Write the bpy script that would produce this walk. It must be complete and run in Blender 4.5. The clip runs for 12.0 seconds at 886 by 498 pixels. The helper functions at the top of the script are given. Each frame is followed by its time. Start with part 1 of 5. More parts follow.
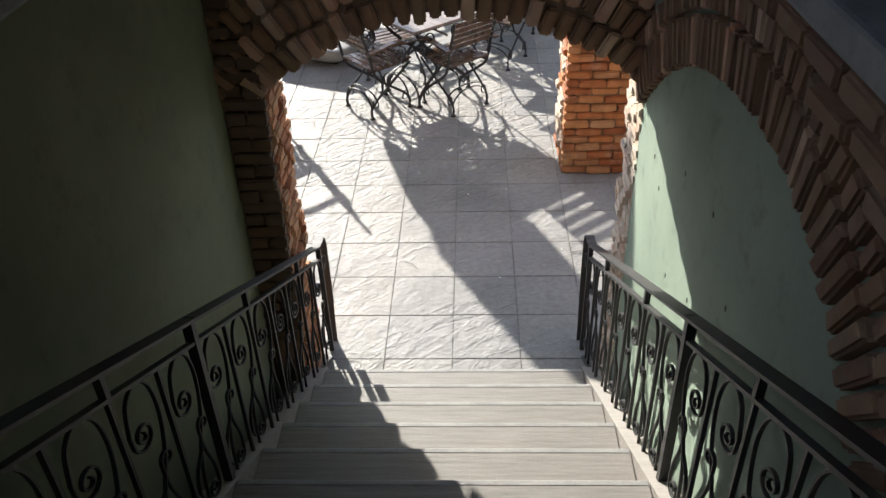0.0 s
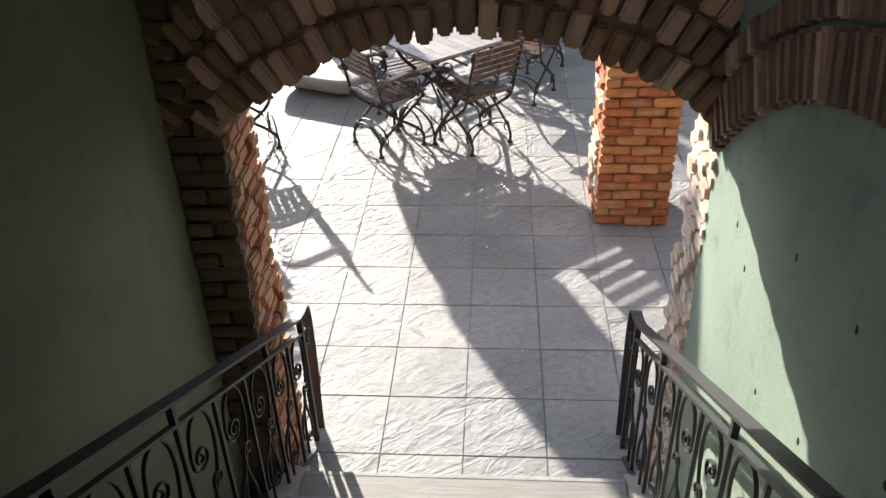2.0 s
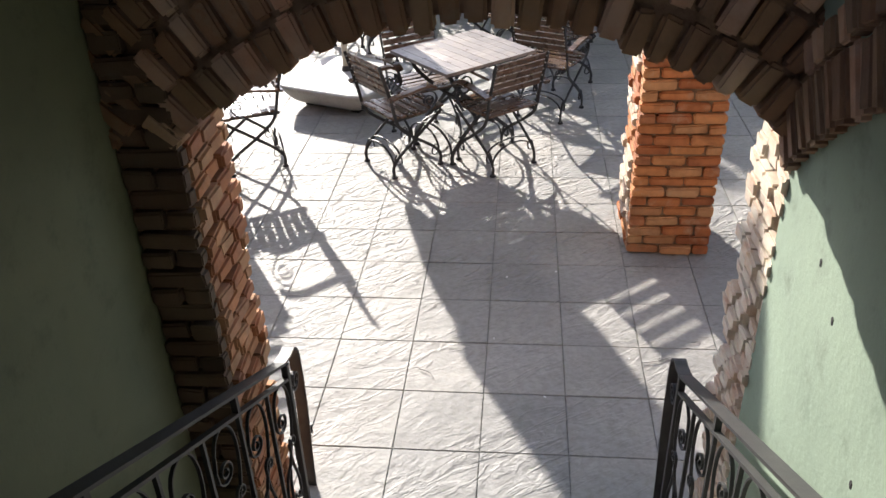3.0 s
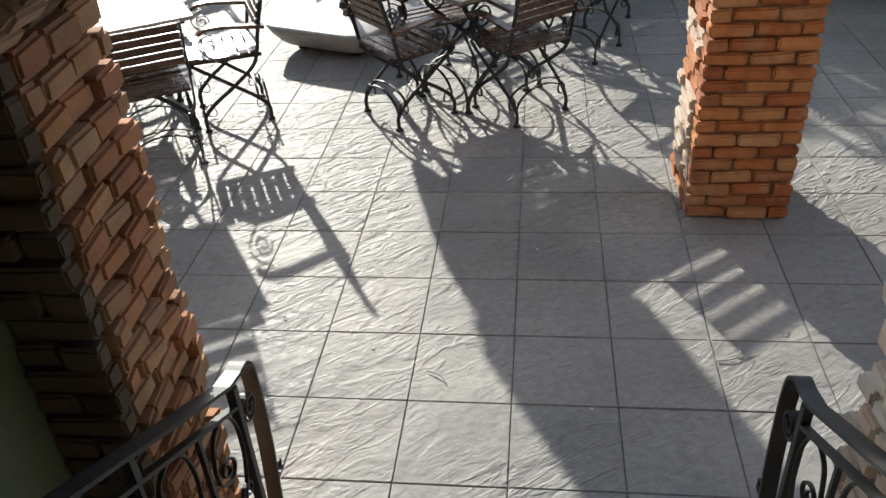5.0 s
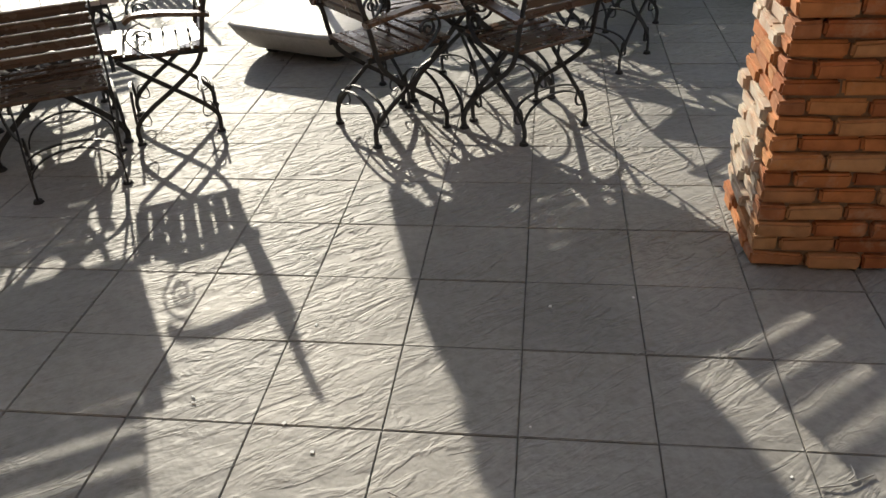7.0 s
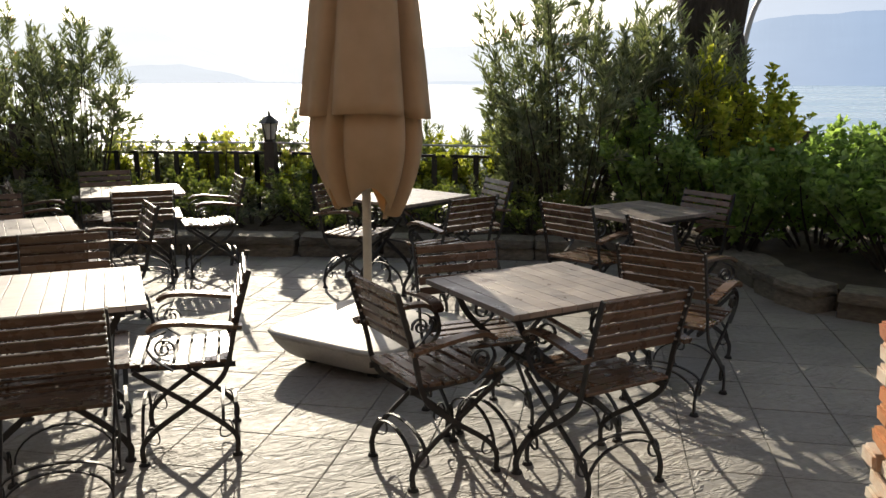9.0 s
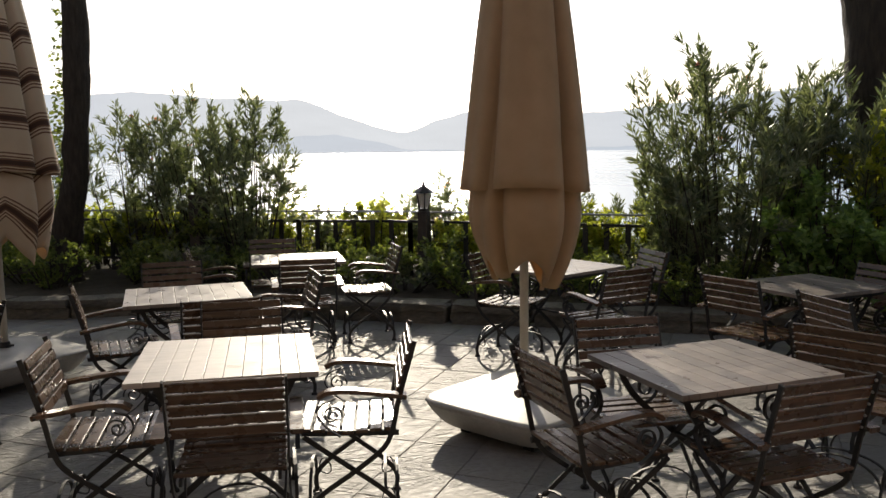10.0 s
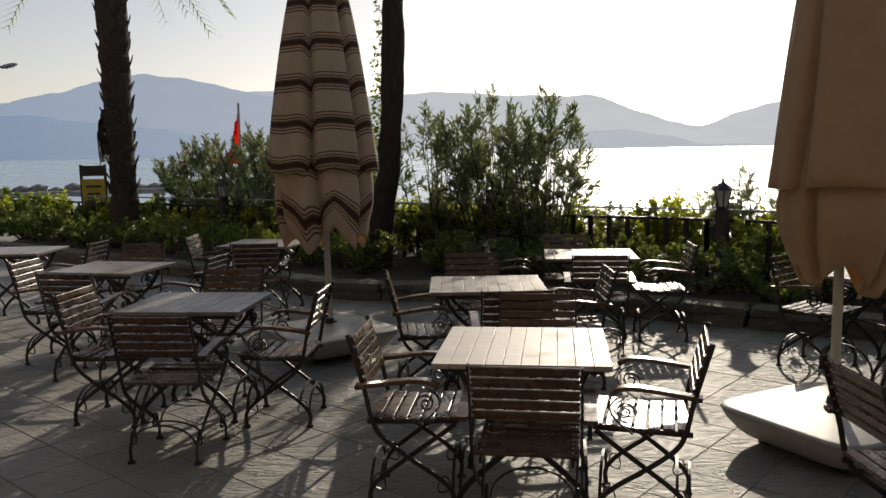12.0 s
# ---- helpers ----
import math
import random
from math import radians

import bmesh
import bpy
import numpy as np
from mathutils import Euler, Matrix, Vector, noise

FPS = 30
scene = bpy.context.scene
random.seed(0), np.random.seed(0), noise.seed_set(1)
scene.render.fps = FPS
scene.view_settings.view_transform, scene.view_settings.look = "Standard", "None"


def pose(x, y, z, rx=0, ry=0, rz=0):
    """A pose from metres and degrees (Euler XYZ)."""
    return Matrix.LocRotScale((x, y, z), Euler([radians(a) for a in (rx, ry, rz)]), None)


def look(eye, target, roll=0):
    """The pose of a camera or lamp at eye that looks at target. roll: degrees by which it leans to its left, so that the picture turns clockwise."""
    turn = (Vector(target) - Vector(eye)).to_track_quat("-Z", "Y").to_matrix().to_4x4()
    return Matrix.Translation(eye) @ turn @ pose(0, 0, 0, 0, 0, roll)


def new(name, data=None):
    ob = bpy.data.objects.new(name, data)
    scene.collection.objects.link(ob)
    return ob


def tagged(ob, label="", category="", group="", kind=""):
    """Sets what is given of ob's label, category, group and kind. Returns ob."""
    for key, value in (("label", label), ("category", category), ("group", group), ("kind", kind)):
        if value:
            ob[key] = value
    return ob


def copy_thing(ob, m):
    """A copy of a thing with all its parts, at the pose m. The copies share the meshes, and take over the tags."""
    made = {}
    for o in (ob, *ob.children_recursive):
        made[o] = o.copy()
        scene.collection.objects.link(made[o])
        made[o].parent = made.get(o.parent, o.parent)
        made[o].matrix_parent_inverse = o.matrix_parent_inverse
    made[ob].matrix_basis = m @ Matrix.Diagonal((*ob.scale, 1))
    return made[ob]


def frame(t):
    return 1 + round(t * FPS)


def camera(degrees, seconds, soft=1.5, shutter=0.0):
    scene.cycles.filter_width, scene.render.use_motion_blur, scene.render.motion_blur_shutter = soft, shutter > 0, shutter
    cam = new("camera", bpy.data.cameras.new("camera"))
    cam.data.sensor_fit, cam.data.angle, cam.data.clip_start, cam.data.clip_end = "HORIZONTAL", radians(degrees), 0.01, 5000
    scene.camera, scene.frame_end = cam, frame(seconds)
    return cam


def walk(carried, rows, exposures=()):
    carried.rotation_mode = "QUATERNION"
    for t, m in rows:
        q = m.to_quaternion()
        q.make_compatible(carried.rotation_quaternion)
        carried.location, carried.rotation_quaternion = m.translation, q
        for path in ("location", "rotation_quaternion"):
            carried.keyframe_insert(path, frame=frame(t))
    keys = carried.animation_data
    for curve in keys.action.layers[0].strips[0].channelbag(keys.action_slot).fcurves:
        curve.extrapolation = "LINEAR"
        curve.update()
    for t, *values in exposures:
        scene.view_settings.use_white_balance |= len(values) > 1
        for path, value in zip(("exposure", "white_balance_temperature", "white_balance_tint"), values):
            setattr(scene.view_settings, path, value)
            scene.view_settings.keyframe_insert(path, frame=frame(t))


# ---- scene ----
# ---- camera ----
cam = camera(56.7, 12.0)
PATH = [
    (0, (0.129, -0.152, 3.222), (0.053, 1.482, 2.071), -2.0),
    (0.5, (0.164, 0.019, 3.194), (0.075, 1.648, 2.037), -1.7),
    (1, (0.097, 0.237, 3.097), (0.019, 1.867, 1.940), -1.4),
    (1.5, (0.132, 0.444, 2.975), (0.015, 2.111, 1.876), -1.2),
    (2, (0.138, 0.636, 2.891), (0.012, 2.312, 1.807), -1.8),
    (2.5, (0.099, 0.868, 2.789), (0.015, 2.552, 1.715), -2.1),
    (3, (0.160, 1.085, 2.654), (-0.026, 2.786, 1.617), -2.2),
    (3.5, (0.143, 1.302, 2.500), (-0.045, 3.013, 1.482), -3.2),
    (3.7, (0.140, 1.355, 2.458), (-0.043, 3.070, 1.445), -3.9),
    (5.3, (0.087, 2.035, 2.101), (-0.152, 3.672, 0.976), -3.9),
    (5.5, (0.104, 2.118, 2.039), (-0.140, 3.770, 0.939), -3.9),
    (6, (0.106, 2.329, 1.955), (-0.130, 3.991, 0.868), -3.1),
    (6.5, (0.053, 2.558, 1.821), (-0.163, 4.245, 0.769), -2.8),
    (6.7, (0.065, 2.654, 1.758), (-0.159, 4.338, 0.703), -2.9),
    (8.3, (-0.066, 3.297, 1.590), (-0.381, 5.103, 0.793), -0.4),
    (8.5, (-0.046, 3.324, 1.624), (-0.388, 5.184, 0.974), -0.1),
    (9, (-0.055, 3.352, 1.659), (-0.418, 5.279, 1.264), 0.1),
    (9.5, (-0.091, 3.334, 1.684), (-0.580, 5.253, 1.407), -0.2),
    (10, (-0.138, 3.296, 1.704), (-0.837, 5.155, 1.467), -0.7),
    (10.5, (-0.143, 3.245, 1.712), (-1.125, 4.971, 1.474), -1.1),
    (11, (-0.139, 3.204, 1.710), (-1.327, 4.795, 1.474), -1.4),
    (11.5, (-0.127, 3.192, 1.724), (-1.403, 4.714, 1.484), -1.0),
    (12, (-0.146, 3.206, 1.718), (-1.437, 4.715, 1.480), -1.1),
]
EXPOSURES = [(0, 1.46, 6080, 9), (0.5, 1.88, 6120, 8), (1.2, 1.83, 6100, 9), (2.5, 1.55, 6120, 11), (3.7, 1.38, 6150, 10), (5.3, 0.80, 6050, 6), (6.5, 0.62, 6350, 6), (8.3, 0.70, 7100, 6), (9.5, 0.29, 6950, 9), (10.5, -0.11, 6950, 9), (12, -0.34, 6950, 9)]
walk(cam, [(t, look(eye, target, roll)) for t, eye, target, roll in PATH], EXPOSURES)

# ---- light and exposure ----
SUN_AZ, SUN_EL = 25.0, 21.3          # degrees left of +y, degrees above the horizon
sun_dir = Vector((-math.sin(radians(SUN_AZ)) * math.cos(radians(SUN_EL)), math.cos(radians(SUN_AZ)) * math.cos(radians(SUN_EL)), math.sin(radians(SUN_EL))))
sun = new("sun", bpy.data.lights.new("sun", "SUN"))
sun.data.energy, sun.data.angle, sun.data.color = 4.6, radians(0.6), (1.0, 0.91, 0.78)
sun.matrix_world = look(sun_dir * 50, (0, 0, 0))
world = bpy.data.worlds.new("sky")
scene.world = world
world.use_nodes = True
wn = world.node_tree.nodes
sky = wn.new("ShaderNodeTexSky")
sky.sky_type, sky.sun_disc = "NISHITA", False
sky.sun_elevation, sky.sun_rotation = radians(SUN_EL), radians(-SUN_AZ)
sky.air_density, sky.dust_density, sky.ozone_density = 1.2, 0.7, 1.0
haze = wn.new("ShaderNodeHueSaturation")          # milky morning haze
haze.inputs["Saturation"].default_value = 0.5
world.node_tree.links.new(sky.outputs[0], haze.inputs["Color"])
cool = wn.new("ShaderNodeMix")
cool.data_type, cool.blend_type = "RGBA", "MULTIPLY"
cool.inputs[0].default_value = 1.0
cool.inputs[7].default_value = (0.97, 0.96, 1.07, 1)
world.node_tree.links.new(haze.outputs[0], cool.inputs[6])
world.node_tree.links.new(cool.outputs[2], wn["Background"].inputs[0])
wn["Background"].inputs[1].default_value = 0.113

# ---- materials ----
def material(name, rough=0.7, metal=0.0):
    m = bpy.data.materials.new(name)
    m.use_nodes = True
    nt = m.node_tree
    b = nt.nodes["Principled BSDF"]
    b.inputs["Roughness"].default_value, b.inputs["Metallic"].default_value = rough, metal
    return m, nt, b


def node(nt, kind, **values):
    n = nt.nodes.new(kind)
    for key, value in values.items():
        n.inputs[key].default_value = value
    return n


def ramp(nt, source, stops):
    r = nt.nodes.new("ShaderNodeValToRGB")
    el = r.color_ramp.elements
    while len(el) < len(stops):
        el.new(0.5)
    for e, (p, c) in zip(el, stops):
        e.position, e.color = p, (*c, 1)
    nt.links.new(source, r.inputs[0])
    return r.outputs[0]


def mix(nt, fac, a, b, blend="MIX"):
    n = nt.nodes.new("ShaderNodeMix")
    n.data_type, n.blend_type = "RGBA", blend
    for sock, v in ((n.inputs[0], fac), (n.inputs[6], a), (n.inputs[7], b)):
        if isinstance(v, bpy.types.NodeSocket):
            nt.links.new(v, sock)
        else:
            sock.default_value = v if isinstance(v, float) else (*v, 1)
    return n.outputs[2]


def coords(nt, scale=(1, 1, 1), space="Object", rot=(0, 0, 0)):
    c = nt.nodes.new("ShaderNodeTexCoord")
    m = nt.nodes.new("ShaderNodeMapping")
    m.inputs["Scale"].default_value, m.inputs["Rotation"].default_value = scale, rot
    nt.links.new(c.outputs[space], m.inputs[0])
    return m.outputs[0]


def world_coords(nt, scale=(1, 1, 1)):
    g = nt.nodes.new("ShaderNodeNewGeometry")
    m = nt.nodes.new("ShaderNodeMapping")
    m.inputs["Scale"].default_value = scale
    nt.links.new(g.outputs["Position"], m.inputs[0])
    return m.outputs[0]


def noise_tex(nt, vec, scale, detail=4.0, rough=0.55, distort=0.0):
    n = node(nt, "ShaderNodeTexNoise", Scale=scale, Detail=detail, Roughness=rough, Distortion=distort)
    nt.links.new(vec, n.inputs["Vector"])
    return n.outputs[0]


def bump(nt, b, heights, strength=0.4, dist=0.01):
    last = None
    for h, s, d in heights:
        n = node(nt, "ShaderNodeBump", Strength=s, Distance=d)
        nt.links.new(h, n.inputs["Height"])
        if last:
            nt.links.new(last, n.inputs["Normal"])
        last = n.outputs[0]
    nt.links.new(last, b.inputs["Normal"])


def random_of(nt):
    return nt.nodes.new("ShaderNodeObjectInfo").outputs["Random"]


def island(nt):
    return nt.nodes.new("ShaderNodeNewGeometry").outputs["Random Per Island"]


def mat_slab(per_island=False):
    m, nt, b = material("stamped_slab", 0.62)
    v = world_coords(nt)
    big = noise_tex(nt, v, 1.1, 5)
    fine = noise_tex(nt, v, 26, 6, 0.65)
    tone = ramp(nt, big, [(0.3, (0.24, 0.235, 0.222)), (0.55, (0.33, 0.322, 0.302)), (0.75, (0.39, 0.376, 0.348))])
    speck = ramp(nt, fine, [(0.35, (0.72, 0.71, 0.70)), (0.6, (1, 1, 1))])
    piece = ramp(nt, island(nt) if per_island else random_of(nt), [(0, (0.90, 0.90, 0.91)), (1, (1.06, 1.04, 1.02))])
    c = mix(nt, 0.8, tone, speck, "MULTIPLY")
    nt.links.new(mix(nt, 1.0, c, piece, "MULTIPLY"), b.inputs["Base Color"])
    # chiselled slate relief: stretched creases and soft swells
    lie = nt.nodes.new("ShaderNodeMapping")
    lie.vector_type = "TEXTURE"
    lie.inputs["Scale"].default_value, lie.inputs["Rotation"].default_value = (0.24, 0.075, 1), (0, 0, radians(38))
    nt.links.new(v, lie.inputs[0])
    creases = noise_tex(nt, lie.outputs[0], 1.0, 4, 0.55, 0.45)
    crease = ramp(nt, creases, [(0.40, (0, 0, 0)), (0.50, (1, 1, 1)), (0.56, (0.35, 0.35, 0.35)), (0.66, (0.8, 0.8, 0.8))])
    patch = ramp(nt, noise_tex(nt, world_coords(nt, (1.7, 2.1, 1)), 1.0, 2), [(0.34, (0.10,) * 3), (0.56, (1, 1, 1))])
    # the stamp was pressed deeper further out on the terrace
    far = nt.nodes.new("ShaderNodeSeparateXYZ")
    nt.links.new(v, far.inputs[0])
    reach = nt.nodes.new("ShaderNodeMapRange")
    for slot, val in (("From Min", 4.6), ("From Max", 5.6), ("To Min", 0.3), ("To Max", 1.0)):
        reach.inputs[slot].default_value = val
    nt.links.new(far.outputs[1], reach.inputs["Value"])
    patch = mix(nt, 1.0, patch, reach.outputs[0], "MULTIPLY")
    crease = mix(nt, 1.0, crease, patch, "MULTIPLY")
    swell = noise_tex(nt, v, 9, 3)
    bump(nt, b, [(swell, 0.45, 0.022), (crease, 0.62, 0.016), (fine, 0.25, 0.003)])
    b.inputs["Specular IOR Level"].default_value = 0.40
    rr = ramp(nt, fine, [(0.3, (0.50,) * 3), (0.7, (0.76,) * 3)])
    nt.links.new(rr, b.inputs["Roughness"])
    return m


def mat_plain(name, lo, hi, scale=6.0, rough=0.75, bumpy=0.25, metal=0.0, dist=0.004, stretch=(1, 1, 1), piece=0.0):
    m, nt, b = material(name, rough, metal)
    v = coords(nt, stretch)
    n = noise_tex(nt, v, scale, 6, 0.6)
    f = noise_tex(nt, v, scale * 9, 5, 0.65)
    c = ramp(nt, n, [(0.3, lo), (0.7, hi)])
    c = mix(nt, 0.5, c, ramp(nt, f, [(0.3, (0.72,) * 3), (0.65, (1.05,) * 3)]), "MULTIPLY")
    if piece:
        c = mix(nt, 1.0, c, ramp(nt, random_of(nt), [(0, (1 - piece,) * 3), (1, (1 + piece * 0.6,) * 3)]), "MULTIPLY")
    nt.links.new(c, b.inputs["Base Color"])
    if bumpy:
        bump(nt, b, [(n, bumpy, dist * 2), (f, bumpy, dist)])
    return m


def mat_brick(name="old_brick", pale=0.0, tone=1.0, dim_tint=(0.135, 0.115, 0.080)):
    m, nt, b = material(name, 0.85)
    v = world_coords(nt)
    n, f = noise_tex(nt, v, 14, 5), noise_tex(nt, v, 90, 5, 0.7)
    hue = ramp(nt, random_of(nt), [(0.0, (0.34, 0.115, 0.045)), (0.3, (0.50, 0.19, 0.07)), (0.55, (0.55, 0.25, 0.10)), (0.8, (0.50, 0.28, 0.14)), (1.0, (0.38, 0.14, 0.06))])
    c = mix(nt, 0.75, hue, ramp(nt, n, [(0.25, (0.55, 0.5, 0.46)), (0.55, (1, 1, 1)), (0.8, (1.25, 1.2, 1.1))]), "MULTIPLY")
    dust = ramp(nt, noise_tex(nt, v, 5.5, 6, 0.7), [(0.56, (0, 0, 0)), (0.72, (0.55,) * 3)])
    c = mix(nt, dust, c, (0.50, 0.40, 0.29))
    if pale:
        lime = ramp(nt, noise_tex(nt, v, 9, 5, 0.65), [(0.30, (pale * 0.45,) * 3), (0.58, (pale,) * 3)])
        c = mix(nt, lime, c, (0.62, 0.54, 0.44))
    # tone below 1 mixes in an even dark tint
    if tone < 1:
        c = mix(nt, 1 - tone, c, dim_tint)
    nt.links.new(c, b.inputs["Base Color"])
    bump(nt, b, [(n, 0.5, 0.008), (f, 0.45, 0.004)])
    return m


def mat_wood(name, lo, hi, rough=0.42):
    m, nt, b = material(name, rough)
    v = coords(nt, (2.5, 40, 40))
    g = noise_tex(nt, v, 1.3, 6, 0.6, 0.6)
    s = noise_tex(nt, coords(nt), 9, 4)
    c = ramp(nt, g, [(0.25, lo), (0.7, hi)])
    c = mix(nt, 0.6, c, ramp(nt, s, [(0.3, (0.65, 0.62, 0.6)), (0.7, (1.1, 1.08, 1.05))]), "MULTIPLY")
    c = mix(nt, 1.0, c, ramp(nt, random_of(nt), [(0, (0.75,) * 3), (1, (1.2, 1.15, 1.1))]), "MULTIPLY")
    nt.links.new(c, b.inputs["Base Color"])
    nt.links.new(ramp(nt, s, [(0.3, (rough - 0.1,) * 3), (0.7, (rough + 0.15,) * 3)]), b.inputs["Roughness"])
    bump(nt, b, [(g, 0.25, 0.002)])
    return m


def mat_leaf(name, lo, hi, rough=0.45, translucent=0.35):
    m, nt, b = material(name, rough)
    c = ramp(nt, island(nt), [(0, lo), (1, hi)])
    nt.links.new(c, b.inputs["Base Color"])
    t = nt.nodes.new("ShaderNodeBsdfTranslucent")
    nt.links.new(mix(nt, 1.0, c, (1.5, 1.6, 0.7), "MULTIPLY"), t.inputs[0])
    a = nt.nodes.new("ShaderNodeMixShader")
    a.inputs[0].default_value = translucent
    nt.links.new(b.outputs[0], a.inputs[1])
    nt.links.new(t.outputs[0], a.inputs[2])
    nt.links.new(a.outputs[0], nt.nodes["Material Output"].inputs[0])
    return m


def mat_canvas(name, stripes=False):
    m, nt, b = material(name, 0.9)
    v = coords(nt)
    n = noise_tex(nt, v, 4, 5)
    c = ramp(nt, n, [(0.3, (0.50, 0.36, 0.22)), (0.7, (0.60, 0.44, 0.28))])
    if stripes:
        uv = nt.nodes.new("ShaderNodeUVMap")
        sep = nt.nodes.new("ShaderNodeSeparateXYZ")
        nt.links.new(uv.outputs[0], sep.inputs[0])
        mod = nt.nodes.new("ShaderNodeMath")
        mod.operation = "FRACT"
        nt.links.new(sep.outputs[1], mod.inputs[0])
        cream, brown, dark = (0.62, 0.50, 0.37), (0.19, 0.105, 0.065), (0.085, 0.045, 0.03)
        st = ramp(nt, mod.outputs[0], [(0.0, cream), (0.44, brown), (0.475, cream), (0.52, brown), (0.555, cream), (0.58, brown), (0.62, dark), (0.72, brown), (0.76, cream), (0.79, brown), (0.825, cream), (0.87, brown), (0.905, cream)])
        for nd in nt.nodes:
            if nd.bl_idname == "ShaderNodeValToRGB" and len(nd.color_ramp.elements) > 5:
                nd.color_ramp.interpolation = "CONSTANT"
        c = mix(nt, 0.4, st, ramp(nt, n, [(0.3, (0.8,) * 3), (0.7, (1.1,) * 3)]), "MULTIPLY")
    nt.links.new(c, b.inputs["Base Color"])
    weave = noise_tex(nt, v, 260, 2)
    bump(nt, b, [(n, 0.25, 0.02), (weave, 0.3, 0.001)])
    t = nt.nodes.new("ShaderNodeBsdfTranslucent")
    nt.links.new(mix(nt, 1.0, c, (1.1, 0.95, 0.7), "MULTIPLY"), t.inputs[0])
    a = nt.nodes.new("ShaderNodeMixShader")
    a.inputs[0].default_value = 0.3
    nt.links.new(b.outputs[0], a.inputs[1])
    nt.links.new(t.outputs[0], a.inputs[2])
    nt.links.new(a.outputs[0], nt.nodes["Material Output"].inputs[0])
    return m


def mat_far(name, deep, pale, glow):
    """Far slopes with haze painted as glow, paler towards the sun's side of the sky."""
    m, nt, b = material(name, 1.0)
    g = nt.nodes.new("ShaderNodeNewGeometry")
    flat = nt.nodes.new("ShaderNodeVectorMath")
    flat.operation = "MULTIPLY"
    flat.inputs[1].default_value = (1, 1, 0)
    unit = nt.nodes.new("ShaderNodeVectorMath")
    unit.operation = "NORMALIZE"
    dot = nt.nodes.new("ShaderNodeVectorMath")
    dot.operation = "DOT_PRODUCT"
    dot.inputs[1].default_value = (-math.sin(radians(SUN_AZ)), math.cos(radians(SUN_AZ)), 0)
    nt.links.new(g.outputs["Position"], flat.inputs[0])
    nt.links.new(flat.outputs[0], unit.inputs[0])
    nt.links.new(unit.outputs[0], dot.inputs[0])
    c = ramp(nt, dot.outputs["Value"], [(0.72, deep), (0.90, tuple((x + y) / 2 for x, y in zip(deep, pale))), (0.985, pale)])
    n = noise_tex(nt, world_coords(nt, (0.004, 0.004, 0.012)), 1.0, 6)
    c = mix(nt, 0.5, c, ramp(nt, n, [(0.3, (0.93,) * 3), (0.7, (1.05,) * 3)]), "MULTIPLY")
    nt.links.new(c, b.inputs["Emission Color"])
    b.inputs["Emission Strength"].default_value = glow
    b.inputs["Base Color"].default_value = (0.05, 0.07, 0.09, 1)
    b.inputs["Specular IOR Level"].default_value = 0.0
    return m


def mat_water():
    m, nt, b = material("sea_water", 0.16)
    b.inputs["Base Color"].default_value = (0.05, 0.11, 0.15, 1)
    b.inputs["IOR"].default_value = 1.33
    w = noise_tex(nt, world_coords(nt, (0.5, 1.1, 1)), 1.0, 6, 0.6)
    w2 = noise_tex(nt, world_coords(nt, (0.02, 0.06, 1)), 1.0, 3, 0.6)
    nt.links.new(ramp(nt, w2, [(0.35, (0.10,) * 3), (0.65, (0.26,) * 3)]), b.inputs["Roughness"])
    bump(nt, b, [(w, 0.45, 0.35)])
    b.inputs["Specular IOR Level"].default_value = 0.0
    shine = node(nt, "ShaderNodeBsdfGlossy", Color=(0.60, 0.615, 0.63, 1))
    nt.links.new(ramp(nt, w2, [(0.35, (0.14,) * 3), (0.65, (0.34,) * 3)]), shine.inputs["Roughness"])
    nt.links.new(b.inputs["Normal"].links[0].from_socket, shine.inputs["Normal"])
    both = nt.nodes.new("ShaderNodeAddShader")
    nt.links.new(b.outputs[0], both.inputs[0])
    nt.links.new(shine.outputs[0], both.inputs[1])
    nt.links.new(both.outputs[0], nt.nodes["Material Output"].inputs[0])
    return m


def mat_plaster(name, lo, hi):
    m, nt, b = material(name, 0.8)
    v = world_coords(nt)
    n, f, s = noise_tex(nt, v, 1.6, 5), noise_tex(nt, v, 60, 5, 0.7), noise_tex(nt, v, 7, 6, 0.7)
    c = ramp(nt, n, [(0.3, lo), (0.7, hi)])
    c = mix(nt, 0.7, c, ramp(nt, s, [(0.28, (0.62, 0.62, 0.6)), (0.45, (1, 1, 1)), (0.8, (1.08, 1.08, 1.05))]), "MULTIPLY")
    nt.links.new(c, b.inputs["Base Color"])
    bump(nt, b, [(s, 0.3, 0.01), (f, 0.35, 0.003)])
    return m


M_SLAB, M_SLABS = mat_slab(), mat_slab(True)
M_JOINT = mat_plain("joint_dirt", (0.12, 0.115, 0.11), (0.20, 0.19, 0.18), 12, 0.9)
M_BRICK, M_LIMED = mat_brick(), mat_brick("limed_brick", 1.0)
# the ramped arch's bricks lean to an even dark brown
M_REVEAL, M_DULL = mat_brick("reveal_brick", 0.12, 0.95, (0.16, 0.12, 0.07)), mat_brick("dull_brick", 0.2, 0.38, (0.085, 0.072, 0.05))
M_MORTAR = mat_plain("mortar", (0.16, 0.10, 0.065), (0.30, 0.20, 0.13), 20, 0.95, 0.5)
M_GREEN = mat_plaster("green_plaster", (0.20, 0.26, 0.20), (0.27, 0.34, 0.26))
# West wall's shade is deepened in its colour: darker, more olive than M_GREEN.
M_GREEN_SHADE = mat_plaster("shade_green_plaster", (0.125, 0.14, 0.085), (0.18, 0.195, 0.12))
